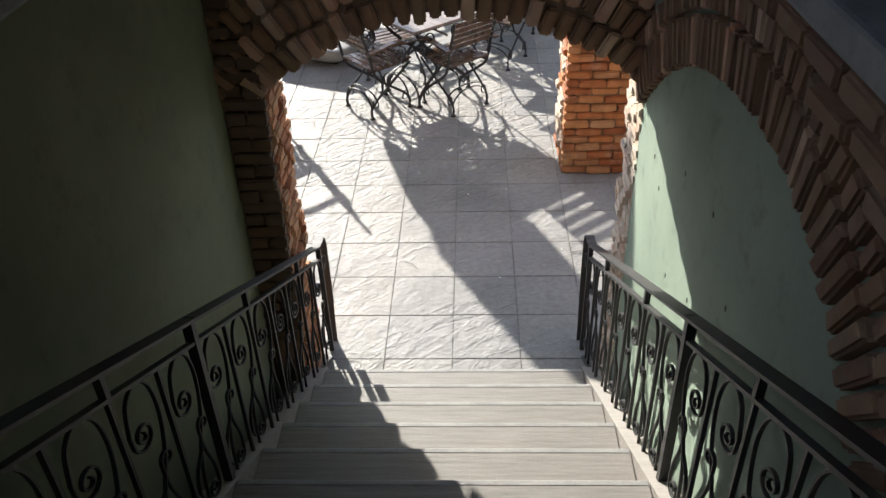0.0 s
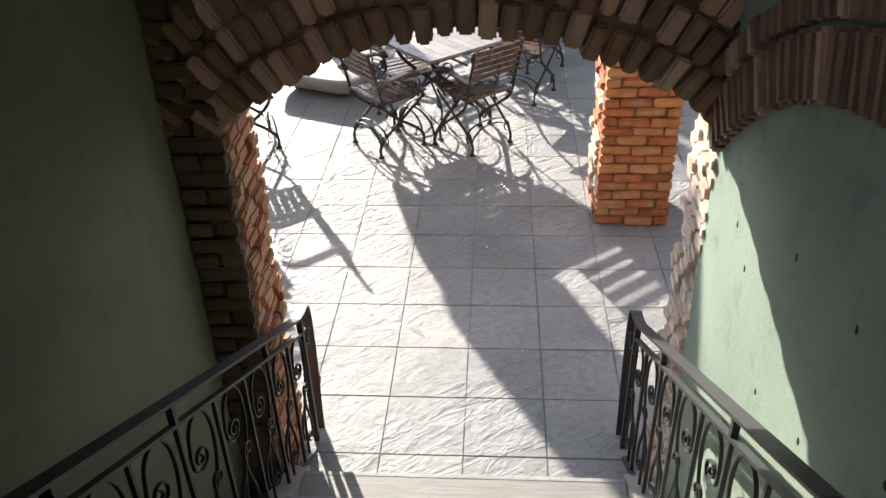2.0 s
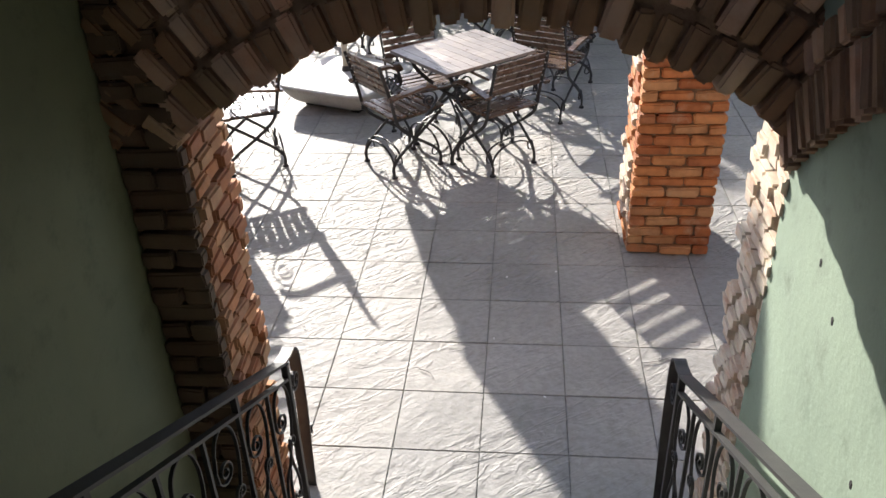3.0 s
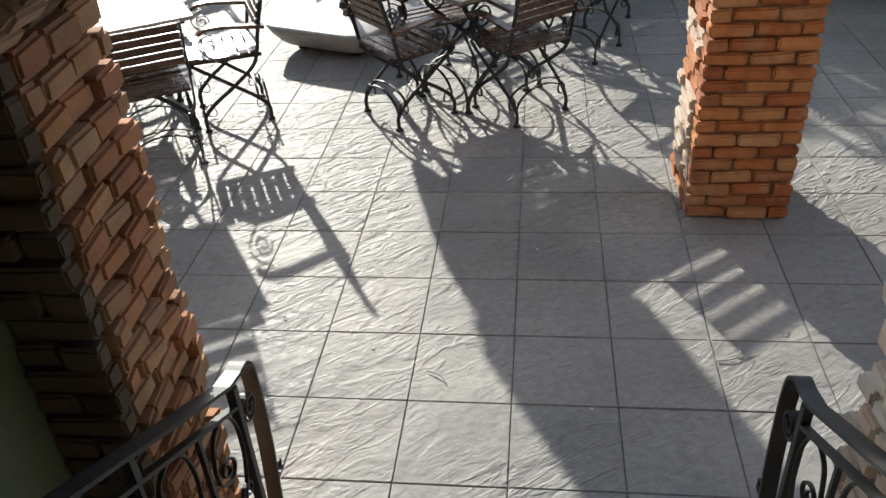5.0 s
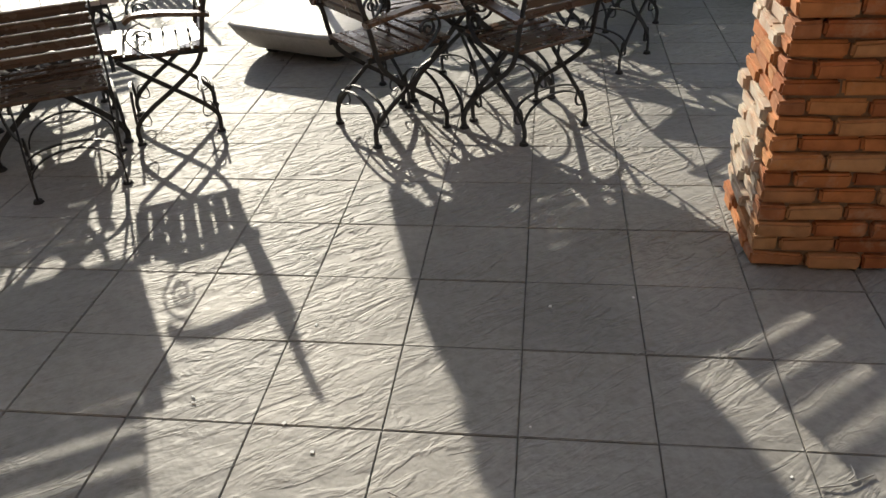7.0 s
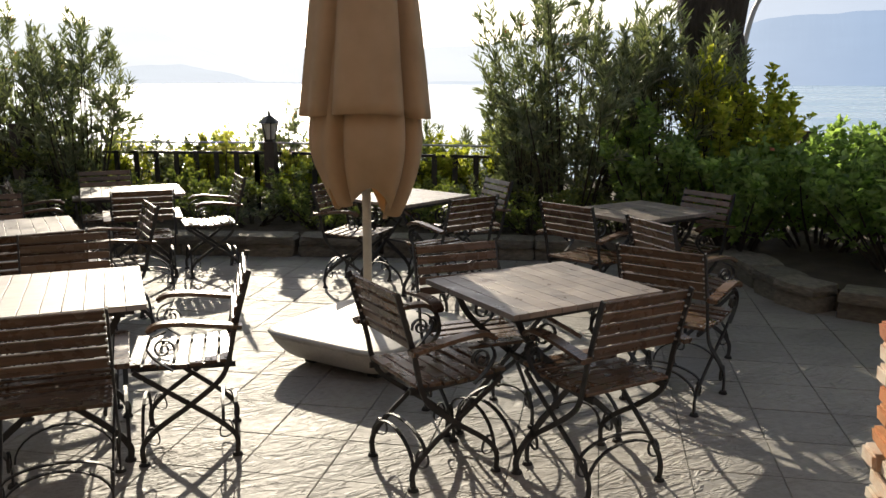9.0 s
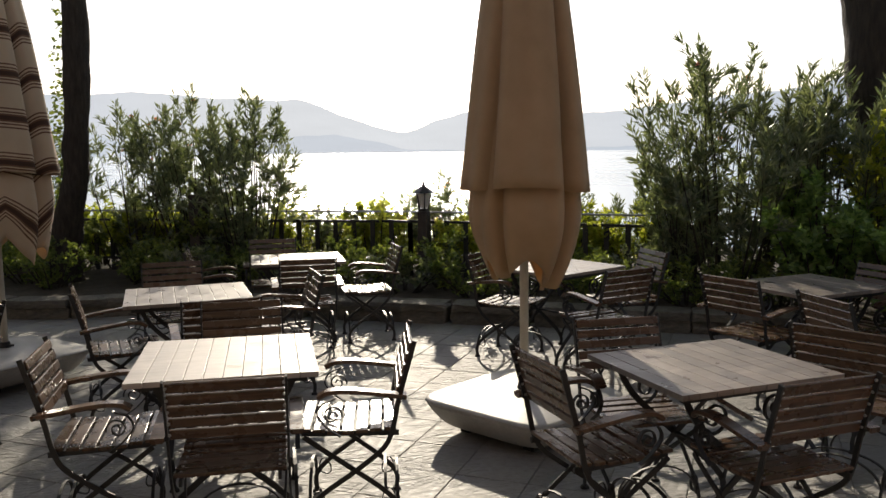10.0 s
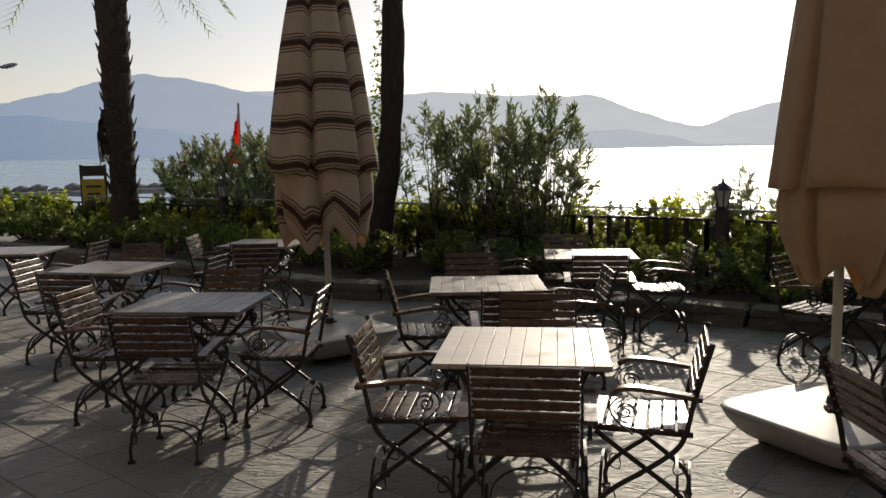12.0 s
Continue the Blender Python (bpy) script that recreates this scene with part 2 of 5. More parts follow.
# Arch wall's near face lies in shade; its brick colour is darkened to match.
M_SHADE_BRICK, M_WORN = mat_brick("shade_brick", 0.0, 0.35), mat_brick("worn_brick", 0.45, 0.9)
# the jamb's near face gets a darker step of the same painted shade
M_DEEP_SHADE_BRICK = mat_brick("deep_shade_brick", 0.0, 0.15, (0.06, 0.056, 0.042))
M_FACADE = mat_plaster("brown_plaster", (0.11, 0.088, 0.07), (0.16, 0.128, 0.10))
M_WHITE = mat_plaster("old_plaster", (0.42, 0.42, 0.40), (0.55, 0.55, 0.52))
M_TREAD = mat_plain("grey_step", (0.215, 0.20, 0.18), (0.31, 0.285, 0.255), 5, 0.6, 0.2, stretch=(1, 14, 14))
M_EDGE = mat_plain("pale_stringer", (0.27, 0.265, 0.255), (0.40, 0.39, 0.37), 9, 0.7, 0.4)
M_COPING = mat_plain("grey_coping", (0.14, 0.15, 0.155), (0.23, 0.24, 0.245), 7, 0.6, 0.25)
M_IRON = mat_plain("black_iron", (0.012, 0.012, 0.013), (0.03, 0.029, 0.028), 18, 0.52, 0.25, 0.0, 0.001)
M_SLAT = mat_wood("stained_slat", (0.045, 0.029, 0.021), (0.145, 0.088, 0.056), 0.26)
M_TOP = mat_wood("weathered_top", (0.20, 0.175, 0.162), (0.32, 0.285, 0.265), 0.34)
# paler copy of M_TOP for the table in full sun; sunlight in the colour
M_SUNLIT_TOP = mat_wood("sunlit_top", (0.38, 0.35, 0.345), (0.49, 0.465, 0.46), 0.50)
M_BEIGE, M_STRIPE = mat_canvas("beige_canvas"), mat_canvas("striped_canvas", True)
M_BASE = mat_plain("cast_base", (0.37, 0.355, 0.325), (0.49, 0.47, 0.44), 5, 0.45, 0.3)
M_POLE = mat_plain("cream_pole", (0.55, 0.49, 0.40), (0.66, 0.60, 0.50), 9, 0.5, 0.1)
M_RUBBER = mat_plain("black_rubber", (0.015,) * 3, (0.03,) * 3, 9, 0.8)
M_KERB = mat_plain("kerb_stone", (0.13, 0.115, 0.092), (0.26, 0.235, 0.19), 6, 0.85, 0.6, 0, 0.012, piece=0.25)
M_SOIL = mat_plain("soil", (0.05, 0.04, 0.028), (0.10, 0.08, 0.055), 5, 0.95, 0.7, 0, 0.03)
M_OLE = mat_leaf("oleander_leaf", (0.085, 0.11, 0.078), (0.24, 0.255, 0.185), 0.28, 0.38)
M_LIME = mat_leaf("lime_leaf", (0.16, 0.20, 0.05), (0.45, 0.43, 0.11), 0.42, 0.68)
M_DARKLEAF = mat_leaf("dark_leaf", (0.13, 0.20, 0.10), (0.32, 0.42, 0.19), 0.26, 0.6)
M_COVER = mat_leaf("ground_leaf", (0.055, 0.085, 0.03), (0.24, 0.27, 0.085), 0.38, 0.42)
M_FLOWER = mat_leaf("pink_flower", (0.55, 0.18, 0.16), (0.75, 0.40, 0.36), 0.6, 0.4)
M_BARK = mat_plain("bark", (0.035, 0.026, 0.02), (0.085, 0.065, 0.05), 10, 0.95, 0.9, 0, 0.03, (3, 3, 0.6))
M_PALM = mat_plain("palm_bark", (0.04, 0.03, 0.024), (0.12, 0.09, 0.065), 14, 0.95, 0.9, 0, 0.03)
M_WATER = mat_water()
M_GLASS = mat_plain("lantern_glass", (0.62, 0.60, 0.55), (0.75, 0.73, 0.68), 6, 0.3, 0.0)
M_RED = mat_leaf("red_cloth", (0.60, 0.035, 0.02), (0.70, 0.05, 0.03), 0.8, 0.6)
M_FLAGMARK = mat_plain("white_cloth", (0.75,) * 3, (0.82,) * 3, 3, 0.8, 0.1)
M_YELLOW = mat_plain("yellow_sign", (0.55, 0.40, 0.05), (0.66, 0.48, 0.07), 5, 0.6, 0.1)
M_DARKWOOD = mat_plain("dark_board", (0.04, 0.032, 0.025), (0.08, 0.062, 0.05), 6, 0.8, 0.4)
M_STEEL = mat_plain("galvanised_steel", (0.30, 0.31, 0.32), (0.42, 0.43, 0.44), 8, 0.45, 0.1, 0.6)
M_ROCK = mat_plain("grey_rock", (0.16, 0.155, 0.15), (0.30, 0.29, 0.27), 2, 0.9, 0.6, 0, 0.05)

# ---- building helpers ----
def mesh_of(name, bm, mat, smooth=False):
    me = bpy.data.meshes.new(name)
    bm.to_mesh(me)
    bm.free()
    me.materials.append(mat)
    if smooth:
        for p in me.polygons:
            p.use_smooth = True
    return me


def part(name, bm, mat, parent=None, label="", smooth=False):
    ob = new(name, mesh_of(name, bm, mat, smooth))
    ob.parent = parent
    return tagged(ob, label)


def piece(name, me, parent, m):
    ob = new(name, me)
    ob.parent = parent
    ob.matrix_local = m
    return ob


def thing(name, label, category, group="", kind=""):
    return tagged(new(name), label, category, group, kind)


def box(bm, c, s, turn=None, bevel=0.0):
    m = Matrix.Translation(c) @ (turn or Matrix()) @ Matrix.Diagonal((*s, 1))
    r = bmesh.ops.create_cube(bm, size=1, matrix=m)
    if bevel:
        edges = list({e for v in r["verts"] for e in v.link_edges})
        bmesh.ops.bevel(bm, geom=edges, offset=bevel, segments=2, affect="EDGES", profile=0.6)
    return bm


def boxed(c, s, bevel=0.0, turn=None):
    return box(bmesh.new(), c, s, turn, bevel)


def sweep(bm, pts, profile, hint, radii=None, cap=True):
    """A bar of the given cross-section along pts; its first axis stays near hint."""
    pts = [Vector(p) for p in pts]
    rings, hint = [], Vector(hint)
    for i, p in enumerate(pts):
        t = (pts[min(i + 1, len(pts) - 1)] - pts[max(i - 1, 0)]).normalized()
        u = (hint - t * hint.dot(t))
        u = u.normalized() if u.length > 1e-4 else t.orthogonal().normalized()
        w = t.cross(u)
        k = radii[i] if radii else 1.0
        rings.append([bm.verts.new(p + (u * a + w * b) * k) for a, b in profile])
    n = len(profile)
    for r0, r1 in zip(rings, rings[1:]):
        for j in range(n):
            bm.faces.new((r0[j], r0[(j + 1) % n], r1[(j + 1) % n], r1[j]))
    if cap:
        bm.faces.new(rings[0][::-1])
        bm.faces.new(rings[-1])
    return bm


def round_profile(r, n=8):
    return [(r * math.cos(i * math.tau / n), r * math.sin(i * math.tau / n)) for i in range(n)]


def flat_profile(w, t):
    return [(-w / 2, -t / 2), (w / 2, -t / 2), (w / 2, t / 2), (-w / 2, t / 2)]


def smooth_path(pts, steps=6):
    """A curve through a few control points."""
    p = [Vector(q) for q in pts]
    p = [p[0] * 2 - p[1]] + p + [p[-1] * 2 - p[-2]]
    out = []
    for i in range(1, len(p) - 2):
        for k in range(steps):
            t = k / steps
            a, b, c, d = p[i - 1], p[i], p[i + 1], p[i + 2]
            out.append(0.5 * ((2 * b) + (c - a) * t + (2 * a - 5 * b + 4 * c - d) * t * t + (3 * b - a - 3 * c + d) * t ** 3))
    return out + [p[-2]]


def spiral(c, r0, r1, a0, turns, n=26):
    """Points in the plane of the first two axes, from radius r0 to r1."""
    return [(c[0] + (r0 + (r1 - r0) * i / n) * math.cos(a0 + turns * math.tau * i / n), c[1] + (r0 + (r1 - r0) * i / n) * math.sin(a0 + turns * math.tau * i / n)) for i in range(n + 1)]


def rz(a):
    return Matrix.Rotation(radians(a), 4, "Z")


rnd = random.Random(7)


def brick_meshes(mat, dims=(0.185, 0.10, 0.053), count=6):
    """Worn bricks of the given proportions, brought to unit size to be scaled."""
    out = []
    for k in range(count):
        bm = boxed((0, 0, 0), dims)
        r = random.Random(k)
        for v in bm.verts:
            v.co += Vector([r.uniform(-0.0045, 0.0045) for _ in range(3)])
        bmesh.ops.bevel(bm, geom=list(bm.edges), offset=0.009, segments=2, affect="EDGES")
        for v in bm.verts:
            v.co += Vector([r.uniform(-0.0014, 0.0014) for _ in range(3)])
            v.co = Vector((v.co.x / dims[0], v.co.y / dims[1], v.co.z / dims[2]))
        out.append(mesh_of("brick", bm, mat, False))
    return out


BRICKS = brick_meshes(M_BRICK)
BL, BH, JOINT = 0.195, 0.055, 0.010

# ---- the stairwell ----
T, ROW0 = 0.39, 4.5                     # paving grid
AY0, AY1 = 3.05, 3.42                   # the arched wall
AXL, AXR, SPRING, CROWN = -0.76, 0.85, 1.76, 2.08
ACX, AHALF = (AXL + AXR) / 2, (AXR - AXL) / 2
ARISE = CROWN - SPRING
AR = (AHALF ** 2 + ARISE ** 2) / (2 * ARISE)
ACZ = CROWN - AR
TOPZ = 4.8


def structure(name, bm, mat, label, category):
    return tagged(part(name, bm, mat), label, category, kind="structure")


def arch_wall():
    """Wall with a segmental arch cut through it; its core lies a little behind the bricks."""
    bm = bmesh.new()
    g = 0.03
    def block(x0, x1, z0, z1):
        box(bm, ((x0 + x1) / 2, (AY0 + AY1) / 2, (z0 + z1) / 2), (x1 - x0, AY1 - AY0 - 2 * g, z1 - z0))
    block(-1.3, AXL - g, 0, SPRING)
    block(AXR + g, 1.3, 0, SPRING)
    n = 24
    r = AR + g
    half = math.asin((AHALF + g) / r)
    for k in range(n):
        a0, a1 = -half + 2 * half * k / n, -half + 2 * half * (k + 1) / n
        x0, x1 = ACX + r * math.sin(a0), ACX + r * math.sin(a1)
        z0, z1 = ACZ + r * math.cos(a0), ACZ + r * math.cos(a1)
        q = [bm.verts.new((x, y, z)) for y in (AY0 + g, AY1 - g) for x, z in ((x0, z0), (x1, z1), (x1, TOPZ), (x0, TOPZ))]
        for f in ((3, 2, 1, 0), (4, 5, 6, 7), (0, 1, 5, 4), (2, 3, 7, 6)):
            bm.faces.new([q[i] for i in f])
    block(-1.3, ACX - r * math.sin(half), SPRING, TOPZ)
    block(ACX + r * math.sin(half), 1.3, SPRING, TOPZ)
    return structure("wall_arch", bm, M_MORTAR, "rustic orange brick wall with a low arched opening", "wall")


wall_arch = arch_wall()


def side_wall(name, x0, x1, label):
    return structure(name, boxed(((x0 + x1) / 2, (AY0 - 3.0) / 2 + 0.011, 1.31), (x1 - x0, AY0 + 3.0 + 0.02, 2.62)), M_GREEN if x0 > 0 else M_GREEN_SHADE, label, "wall")


wall_left = side_wall("wall_west", -1.3, -0.95, "green plastered stairwell wall, coloured darker and more olive for its shade")
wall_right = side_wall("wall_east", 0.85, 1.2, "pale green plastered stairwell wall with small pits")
for nm, x0, x1 in (("coping_west", -1.33, -0.90), ("coping_east", 0.80, 1.23)):
    structure(nm, boxed(((x0 + x1) / 2, (AY0 - 3.0) / 2, 2.66), (x1 - x0, AY0 + 3.0 - 0.01, 0.08), 0.012), M_COPING, "grey stone coping slab on the stairwell wall", "coping")
# unseen shell of the upper floor, added round the stairwell to hold light back
for nm, c, s in (("wall_outer_west", (-2.5, 0.05, 2.4), (0.2, 6.1, 4.8)), ("wall_outer_east", (2.5, 0.05, 2.4), (0.2, 6.1, 4.8)),
                 ("wall_back_west", (-1.7, -3.1, 2.4), (1.8, 0.2, 4.8)), ("wall_back_east", (1.7, -3.1, 2.4), (1.8, 0.2, 4.8)), ("wall_back", (0, -3.1, 2.4), (1.6, 0.2, 4.8))):
    structure(nm, boxed(c, s), M_WHITE, "plain grey plastered wall, added out of view", "wall")
# house walls added out of view, kept dark to cut bounce onto the chairs
for nm, x0, x1 in (("facade_west", -20.0, -1.3), ("facade_east", 1.3, 9.0)):
    structure(nm, boxed(((x0 + x1) / 2, 3.24, 2.4), (x1 - x0, 0.34, 4.8)), M_FACADE, "plain brown plastered house wall, added out of view", "wall")
# unseen ceiling stops short in the west so skylight falls on the east wall
structure("ceiling", boxed((0.75, 0.17, 4.9), (3.7, 6.75, 0.2)), M_WHITE, "plain grey plastered ceiling, added out of view and open to the west", "ceiling")

# pits in the plaster of the right-hand wall
for y, z in ((2.62, 1.55), (2.30, 1.80), (2.35, 1.33), (1.95, 1.86), (2.05, 1.45), (2.75, 1.62), (1.7, 1.7)):
    bm = bmesh.new()
    bmesh.ops.create_icosphere(bm, subdivisions=1, radius=0.012, matrix=Matrix.Translation((0.851, y, z)) @ Matrix.Diagonal((0.3, 0.8, 1.2, 1)))
    part("pit", bm, M_RUBBER, wall_right)

# ---- stairs ----
NOSE0, GOING, RISE, STEPS = 3.06, 0.285, 0.17, 13


def nosing(y):
    return RISE + (NOSE0 - y) * RISE / GOING


stairs = thing("stairs", "grey boarded stair flight with pale side stringers", "stairs", kind="structure")
for k in range(STEPS):
    y1, z1 = NOSE0 - k * GOING, (k + 1) * RISE
    y0 = y1 - GOING if k < STEPS - 1 else -2.99
    part("tread", boxed((0.012, (y0 + y1) / 2 - 0.01, z1 - 0.016), (1.374, y1 - y0 + 0.02, 0.032), 0.006), M_TREAD, stairs)
    part("nosing", boxed((0.012, y1 - 0.008, z1 - 0.0035), (1.366, 0.022, 0.010), 0.003), M_EDGE, stairs, "worn pale nosing strip")
    part("riser", boxed((0.012, y1 - 0.035, z1 - RISE / 2 - 0.016), (1.374, 0.03, RISE - 0.034)), M_TREAD, stairs)
for sx in (-1, 1):
    x = 0.0125 + sx * 0.731
    bm = bmesh.new()
    low, high = 3.14, NOSE0 - (STEPS - 1) * GOING
    prof = [(low, 0.0), (low, nosing(low) - 0.005), (high, nosing(high) - 0.005), (-2.99, nosing(high) - 0.005), (-2.99, 0.0)]
    for xx in (x - 0.042, x + 0.042):
        bm.faces.new([bm.verts.new((xx, y, z)) for y, z in prof])
    bm.verts.ensure_lookup_table()
    n = len(prof)
    for i in range(n):
        bm.faces.new([bm.verts[j] for j in (i, (i + 1) % n, n + (i + 1) % n, n + i)])
    bmesh.ops.recalc_face_normals(bm, faces=bm.faces)
    part("stringer", bm, M_TREAD, stairs)

# ---- wrought-iron railings ----
RAILH, RSLOPE = 0.785, 0.551


def railing(x, label):
    rail = thing("stair_railing", label, "railing", "stair railings")
    def z(y, v):
        return 0.725 - RAILH + (3.43 - y) * RSLOPE + v
    top = [(x, y, z(y, RAILH)) for y in np.linspace(-0.9, 3.36, 12)]
    top += smooth_path([(x, 3.36, z(3.36, RAILH)), (x, 3.43, 0.745), (x, 3.49, 0.735), (x, 3.53, 0.66), (x, 3.53, 0.4), (x, 3.50, 0.15), (x, 3.49, 0.0)], 5)[1:]
    part("handrail", sweep(bmesh.new(), top, flat_profile(0.045, 0.010), (1, 0, 0)), M_IRON, rail)
    for v, nm in ((RAILH - 0.085, "upper_rail"), (0.012, "lower_rail")):
        part(nm, sweep(bmesh.new(), [(x, y, z(y, v)) for y in (-0.9, 3.41)], flat_profile(0.022, 0.011), (1, 0, 0)), M_IRON, rail)
    part("newel", boxed((x, 3.41, 0.36), (0.026, 0.026, 0.72), 0.003), M_IRON, rail)
    part("end_scroll", sweep(bmesh.new(), [(x, y, zz) for y, zz in spiral((3.465, 0.60), 0.012, 0.045, 0.5, -1.6)], flat_profile(0.03, 0.007), (1, 0, 0)), M_IRON, rail)
    part("end_scroll", sweep(bmesh.new(), [(x, y, zz) for y, zz in spiral((3.56, 0.25), 0.008, 0.03, 3.0, 1.4)], flat_profile(0.025, 0.007), (1, 0, 0)), M_IRON, rail)
    # one bay: a tall cane with a hanging curl, and an S-scroll below it
    cane = smooth_path([(-0.040, 0.02, 0), (-0.036, 0.18, 0), (-0.012, 0.29, 0), (0.045, 0.42, 0), (0.066, 0.54, 0), (0.050, 0.635, 0), (0.0, 0.675, 0), (-0.055, 0.64, 0), (-0.078, 0.55, 0)], 5)
    cane = [(p.x, p.y) for p in cane] + spiral((-0.027, 0.515), 0.051, 0.008, math.pi - 0.5, 1.75, 30)[2:]
    ess = spiral((0.036, 0.375), 0.006, 0.031, 1.0, 1.34, 20) + [(p.x, p.y) for p in smooth_path([(0.006, 0.345, 0), (0.012, 0.28, 0), (0.040, 0.19, 0), (0.046, 0.13, 0)], 5)][1:]
    ess += spiral((0.008, 0.105), 0.040, 0.007, 0.3, -1.6, 26)[2:]
    leaf = [(p.x, p.y) for p in smooth_path([(-0.012, 0.29, 0), (-0.060, 0.24, 0), (-0.078, 0.17, 0), (-0.062, 0.12, 0)], 5)]
    k = 0
    bay = 0.255
    y = 3.44 - bay
    while y > -0.9:
        heavy = k % 7 == 6
        w = 0.030 if heavy else 0.013
        hi = RAILH if heavy else RAILH - 0.085
        part("post" if heavy else "bar", boxed((x, y, z(y, hi / 2)), (w, w, hi)), M_IRON, rail)
        if k % 7 in (1, 4):
            part("spacer", boxed((x, y, z(y, RAILH - 0.045)), (0.02, 0.02, 0.08)), M_IRON, rail)
        yc = y + bay / 2
        for pts in (cane, ess, leaf):
            part("scroll", sweep(bmesh.new(), [(x, yc + 1.18 * u, z(yc, v + 0.02) - 0.40 * u) for u, v in pts], flat_profile(0.011, 0.0055), (1, 0, 0)), M_IRON, rail)
        y -= bay
        k += 1
    return rail


railing(-0.705, "black wrought-iron stair railing with curled scrolls beside the dark wall")
railing(0.745, "black wrought-iron stair railing with curled scrolls beside the lit wall")

# ---- terrace ----
floor = structure("floor", boxed((-8.0, 7.0, -0.06), (24.0, 8.2, 0.10)), M_JOINT, "pale grey stamped slab paving with fine joints", "floor")
ground = structure("ground", boxed((0, 0.5, -0.7), (160, 33, 0.9)), M_SOIL, "dark garden soil round the terrace", "ground")


def slab_mesh():
    bm = boxed((0, 0, -0.02), (T - 0.003, T - 0.003, 0.04))
    top = [e for e in bm.edges if all(v.co.z > -0.01 for v in e.verts)]
    bmesh.ops.bevel(bm, geom=top, offset=0.0025, segments=2, affect="EDGES")
    return bm


# ---- brick pier ----
PX0, PX1, PY0, PY1, PTOP = 0.80, 1.29, 5.42, 5.92, 3.01
pier = tagged(part("brick_pier", boxed(((PX0 + PX1) / 2, (PY0 + PY1) / 2, PTOP / 2), (PX1 - PX0 - 0.05, PY1 - PY0 - 0.05, PTOP)), M_MORTAR), "square pier of rough orange bricks on the terrace paving", "pier")


def kerb_line(s):
    """Front of the planting bed's kerb; s runs from the far west to the east."""
    ctrl = [(-16, 9.3), (-9.5, 9.7), (-7.3, 9.75), (-5.9, 10.45), (-3.5, 10.8), (-1.5, 11.05), (0.4, 11.15), (1.2, 10.75), (1.38, 10.1), (1.75, 9.58), (3.2, 9.3), (9, 9.0)]
    i = min(int(s), len(ctrl) - 2)
    p = [Vector((*ctrl[max(0, min(len(ctrl) - 1, i + j))], 0)) for j in (-1, 0, 1, 2)]
    t = s - i
    a, b, c, d = p
    return 0.5 * ((2 * b) + (c - a) * t + (2 * a - 5 * b + 4 * c - d) * t * t + (3 * b - a - 3 * c + d) * t ** 3)


# planting bed behind the kerb
bm = bmesh.new()
front = [kerb_line(s) for s in np.linspace(0, 11, 60)]
a = [bm.verts.new((p.x, p.y + 0.12, 0.17)) for p in front]
b2 = [bm.verts.new((p.x * 1.6, 16.0, 0.25)) for p in front]
c2 = [bm.verts.new((p.x, p.y + 0.12, -0.3)) for p in front]
for i in range(len(front) - 1):
    bm.faces.new((a[i], a[i + 1], b2[i + 1], b2[i]))
    bm.faces.new((c2[i], c2[i + 1], a[i + 1], a[i]))
structure("planting_bed", bm, M_SOIL, "dark soil bed behind the low stone kerb", "ground")
kerb = thing("kerb", "low rough stone kerb along the planting bed", "kerb", kind="structure")


def stone_meshes():
    out = []
    for k in range(4):
        bm = boxed((0, 0, 0), (1, 1, 1))
        bmesh.ops.subdivide_edges(bm, edges=list(bm.edges), cuts=1, use_grid_fill=True)
        r = random.Random(40 + k)
        for v in bm.verts:
            n = v.co.normalized() * 0.62
            v.co = v.co * 0.88 + n * 0.12
            v.co += Vector([r.uniform(-0.04, 0.04) for _ in range(3)])
        bmesh.ops.bevel(bm, geom=[e for e in bm.edges if e.calc_face_angle(0) > 0.6], offset=0.05, segments=1, affect="EDGES")
        out.append(mesh_of("stone", bm, M_KERB, False))
    return out


STONES = stone_meshes()
s = 0.0
while s < 10.9:
    p = kerb_line(s)
    d = (kerb_line(min(s + 0.02, 10.99)) - p)
    ln = rnd.uniform(0.30, 0.5)
    ang = math.degrees(math.atan2(d.y, d.x))
    speed = d.length / 0.02
    for zc, h in ((0.06, 0.13), (0.165, 0.085)):
        piece("stone", rnd.choice(STONES), kerb, Matrix.Translation((p.x, p.y + (0.03 if zc < 0.1 else 0.02) + rnd.uniform(-.01, .01), zc)) @ rz(ang) @ Matrix.Diagonal((ln * 1.02, 0.24 if zc < 0.1 else 0.30, h, 1)))
    s += ln / max(speed, 0.3)

# ---- sea and far shore ----
structure("sea", boxed((0, 2216, -1.8), (9000, 4400, 0.4)), M_WATER, "bright calm sea with sunlit glitter", "water")


